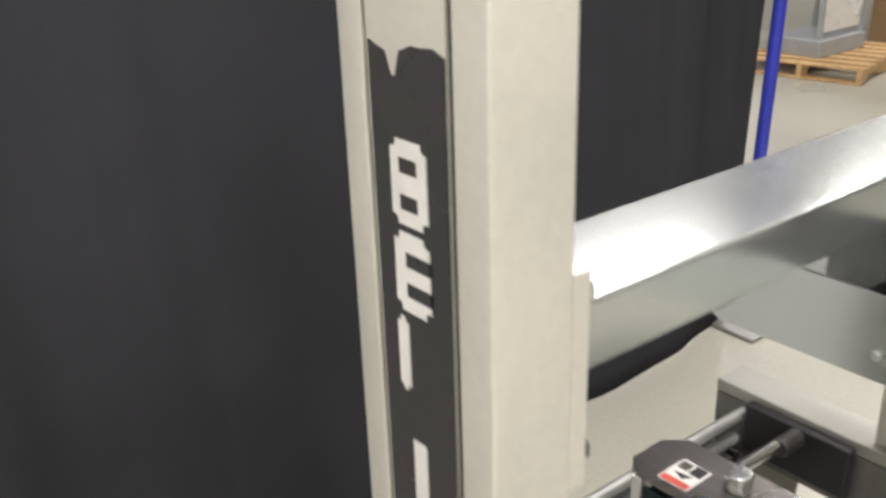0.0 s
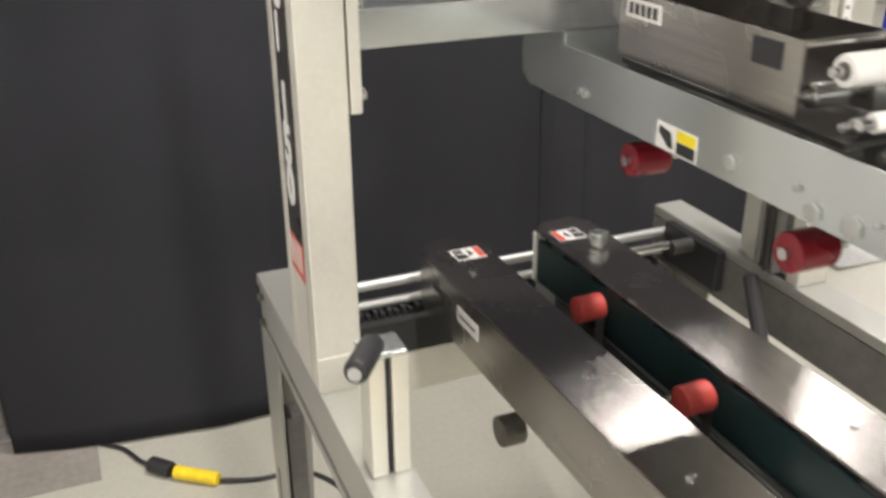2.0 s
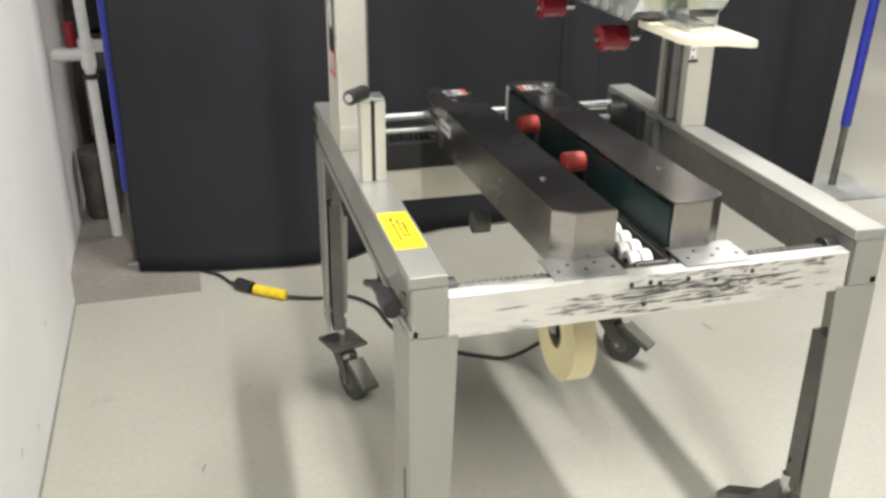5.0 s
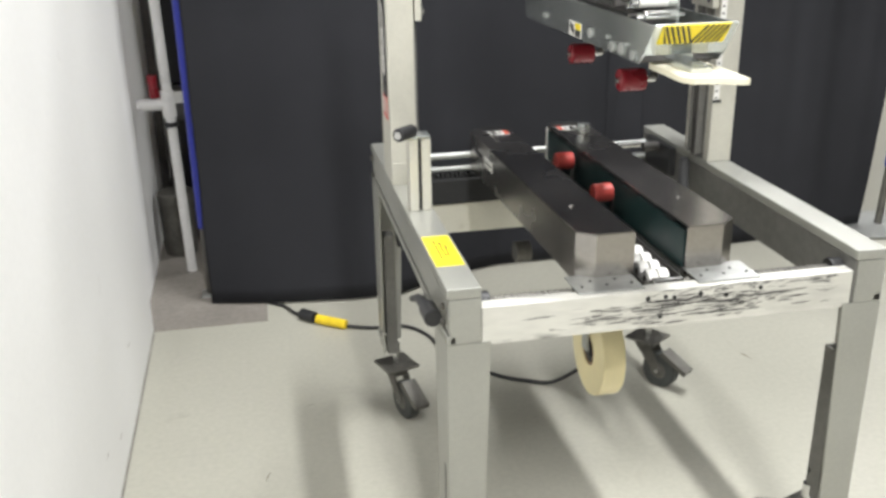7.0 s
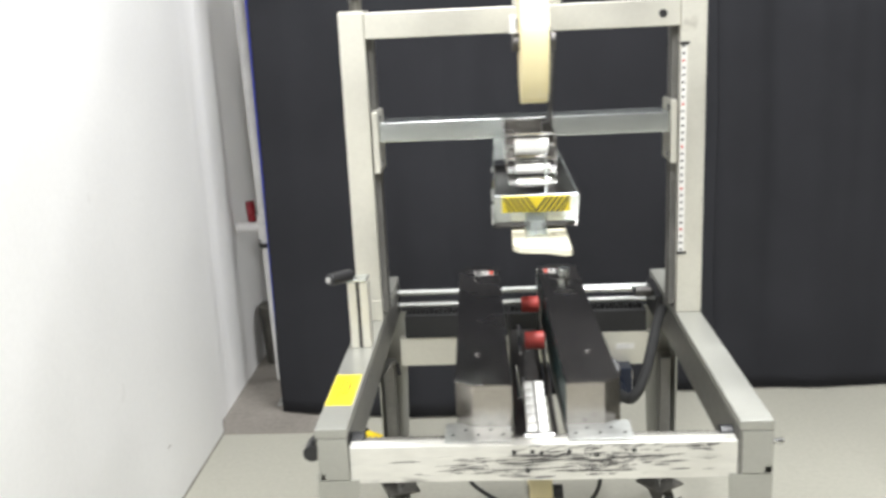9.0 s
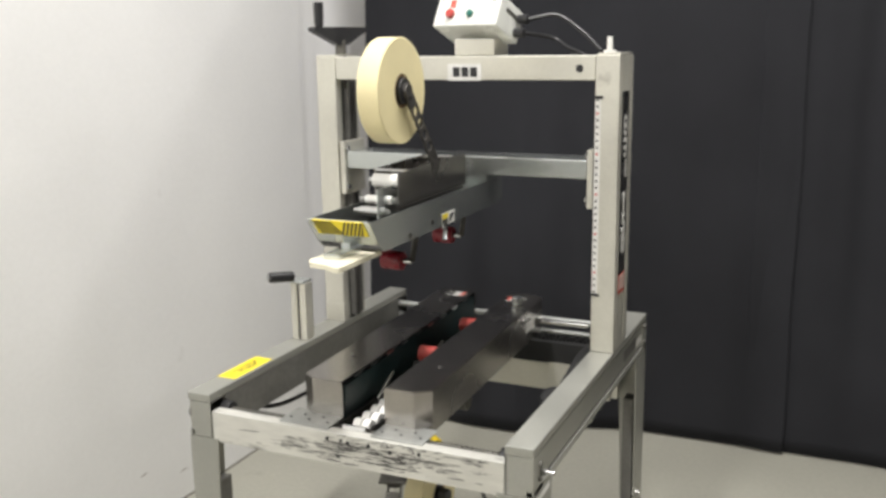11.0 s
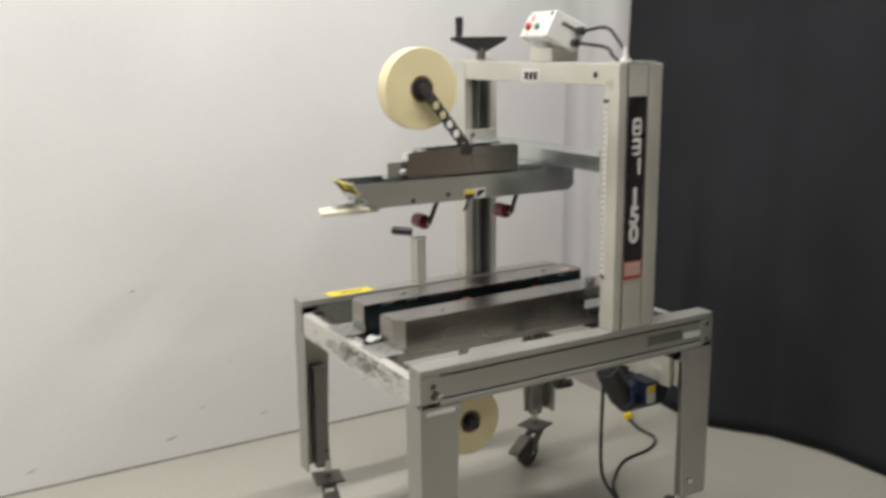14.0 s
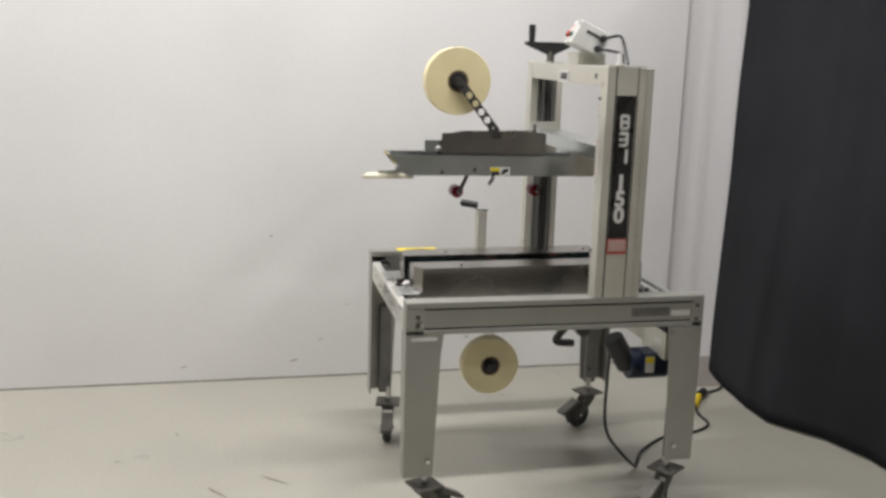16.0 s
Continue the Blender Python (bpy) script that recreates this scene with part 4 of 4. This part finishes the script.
for x in (-0.62, 0.58):
    for y in (-0.28, 0.24):
        part("upright", box(B(), x, x + 0.04, y, y + 0.04, 0, 2.6), DARKSTEEL, rack)
for z in (0.12, 0.75, 1.4, 2.05):
    part("shelf", box(B(), -0.62, 0.62, -0.28, 0.28, z - 0.03, z, 0.004), DARKSTEEL, rack)
for z, h in ((0.12, 0.5), (0.75, 0.5), (1.4, 0.45), (2.05, 0.5)):
    for i in range(3):
        part("bin", box(B(), -0.56 + i * 0.39, -0.2 + i * 0.39, -0.24, 0.22, z, z + h * (1 - 0.12 * ((i * 7 + int(z * 10)) % 3)), 0.015), BLACK if i != 1 else CARTON, rack, "black block standing in for dark clutter" if i != 1 else "brown block standing in for dark clutter")
solid("waste_bin", rod(B(), (-1.27, 2.25, 0), (-1.27, 2.25, 0.32), 0.075, 24, r2=0.09, rim=0.008), CASTSTEEL, "small grey metal bin on the floor by the wall", "bin")


# ---- across the hall ----
def pallet(x, y, turn):
    ob = thing("pallet", "raw pine wooden pallet on the floor", "pallet", "", (x, y, 0))
    ob.matrix_basis = pose(x, y, 0, 0, 0, turn)
    for i in range(3):
        part("stringer", prism(B(), [(-0.6, 0.02), (-0.45, 0.02), (-0.42, 0.06), (-0.22, 0.06), (-0.19, 0.02), (0.19, 0.02), (0.22, 0.06), (0.42, 0.06), (0.45, 0.02), (0.6, 0.02), (0.6, 0.115), (-0.6, 0.115)], "y", -0.5 + i * 0.48, -0.46 + i * 0.48), PINE, ob)
    for i in range(7):
        part("deck_board", box(B(), -0.6 + i * 0.183, -0.5 + i * 0.183, -0.5, 0.5, 0.1152, 0.132, 0.003), PINE, ob)
    for i in range(3):
        part("bottom_board", box(B(), -0.6 + i * 0.55, -0.5 + i * 0.55, -0.5, 0.5, 0.003, 0.0198, 0.003), PINE, ob)
    return ob


pallet(6.75, 4.15, 12)
mach = thing("packing_machine", "grey steel machine frame with clear guard standing on the pallet", "machine", "", (6.75, 4.25, 0.132))
part("base", box(B(), -0.35, 0.35, -0.25, 0.25, 0, 0.14, 0.01), MACHGREY, mach)
for x in (-0.33, 0.29):
    for y in (-0.23, 0.19):
        part("upright", box(B(), x, x + 0.04, y, y + 0.04, 0.14, 1.3), MACHGREY, mach)
part("guard", box(B(), -0.28, 0.28, -0.215, -0.205, 0.2, 1.25), WHITE, mach, "pale grey guard panel")
part("guard_handle", hose(B(), [(0.22, -0.22, 0.3), (0.2, -0.27, 0.5), (0.22, -0.22, 0.62)], 0.02, 8, 4), PVC, mach)
part("top", box(B(), -0.35, 0.35, -0.25, 0.25, 1.3, 1.36, 0.01), MACHGREY, mach)
solid("carton", box(B(), 7.9, 9.1, 3.2, 4.4, 0, 1.7, 0.01), CARTON, "large brown cardboard carton standing on the floor", "carton")

# ---- scuffs ----
rng = random.Random(21)


def smear(bm, at, along_axis, length, wide, lift_axis, n=9, sag=0.12):
    """A thin ragged streak lying on a surface."""
    top, low = [], []
    for i in range(n):
        u = i / (n - 1)
        w = wide * math.sin(math.pi * min(max(u, 0.04), 0.96)) * rng.uniform(0.5, 1.1)
        bend = sag * length * math.sin(2.2 * u + at[1])
        p = Vector(at) + along_axis * (u - 0.5) * length + lift_axis * bend
        top.append(bm.verts.new(p + lift_axis * w))
        low.append(bm.verts.new(p - lift_axis * w))
    for i in range(n - 1):
        bm.faces.new((low[i], low[i + 1], top[i + 1], top[i]))


SCUFF = material("grey_scuff", (0.53, 0.51, 0.48), 0.7, 0.0, 0.1, 60, 0.2, 12, 0.0)
FLOORSCUFF = material("brown_floor_scuff", (0.24, 0.22, 0.17), 0.5, 0.0, 0.1, 60, 0.2, 12, 0.0)
for y, z, length, wide in ((-1.02, 0.82, 0.022, 0.006), (-0.12, 0.17, 0.05, 0.008), (-0.45, 0.13, 0.04, 0.006), (-0.9, 0.1, 0.06, 0.007), (-0.75, 0.22, 0.03, 0.004), (0.1, 0.2, 0.04, 0.006), (0.33, 0.12, 0.05, 0.006), (-1.5, 0.09, 0.05, 0.005), (0.7, 0.25, 0.05, 0.005), (-0.6, 0.42, 0.02, 0.003)):
    bm = B()
    smear(bm, (-1.3342, y, z), Vector((0, 1, 0)), length, wide, Vector((0, 0.1, 1)))
    setting("wall_scuff", bm, SCUFF, "faint grey scuff on the white wall")
for x, y, length, wide, a in ((-0.03, -1.06, 0.16, 0.010, 0.6), (0.05, -1.30, 0.14, 0.012, 0.4), (0.32, -1.18, 0.06, 0.006, 0.9), (-0.6, -1.5, 0.05, 0.005, 0.2), (-0.9, 0.2, 0.05, 0.004, 1.2), (0.9, -0.6, 0.09, 0.006, 0.3), (0.9, 0.6, 0.07, 0.006, 1.9), (-0.75, 0.6, 0.03, 0.003, 0.2), (0.3, -0.75, 0.05, 0.004, 2.4)):
    bm = B()
    smear(bm, (x, y, 0.0012), Vector((math.cos(a), math.sin(a), 0)), length, wide, Vector((-math.sin(a), math.cos(a), 0)))
    setting("floor_scuff", bm, FLOORSCUFF, "dark scuff mark on the floor")

# black rub marks on the front crossbar, thickest in the middle where cartons enter
RUB = material("black_rub_mark", (0.12, 0.115, 0.11), 0.55, 0.2, 0.2, 120, 0.3, 30, 0.0)
bm = B()
for i in range(210):
    x = max(-0.36, min(0.36, rng.gauss(0.06, 0.15)))
    z = max(0.772, min(0.846, rng.gauss(0.806 + 0.04 * x, 0.015)))
    length = min(rng.uniform(0.008, 0.075), 2 * (0.42 - abs(x)))
    smear(bm, (x, YF + 0.0034 - 0.000004 * i, z), Vector((1, 0, 0.02)), length, rng.uniform(0.0003, 0.0022), Vector((0, 0, 1)), 9, 0.01)
for i in range(26):
    x = rng.uniform(-0.15, 0.38)
    smear(bm, (x, YF + 0.0030, rng.uniform(0.838, 0.848)), Vector((1, 0, 0)), rng.uniform(0.01, 0.035), rng.uniform(0.0008, 0.002), Vector((0, 0, 1)))
tagged(part("rub_mark", bm, RUB, front_bar, "black rubbed scuffs"), kind="stuff")
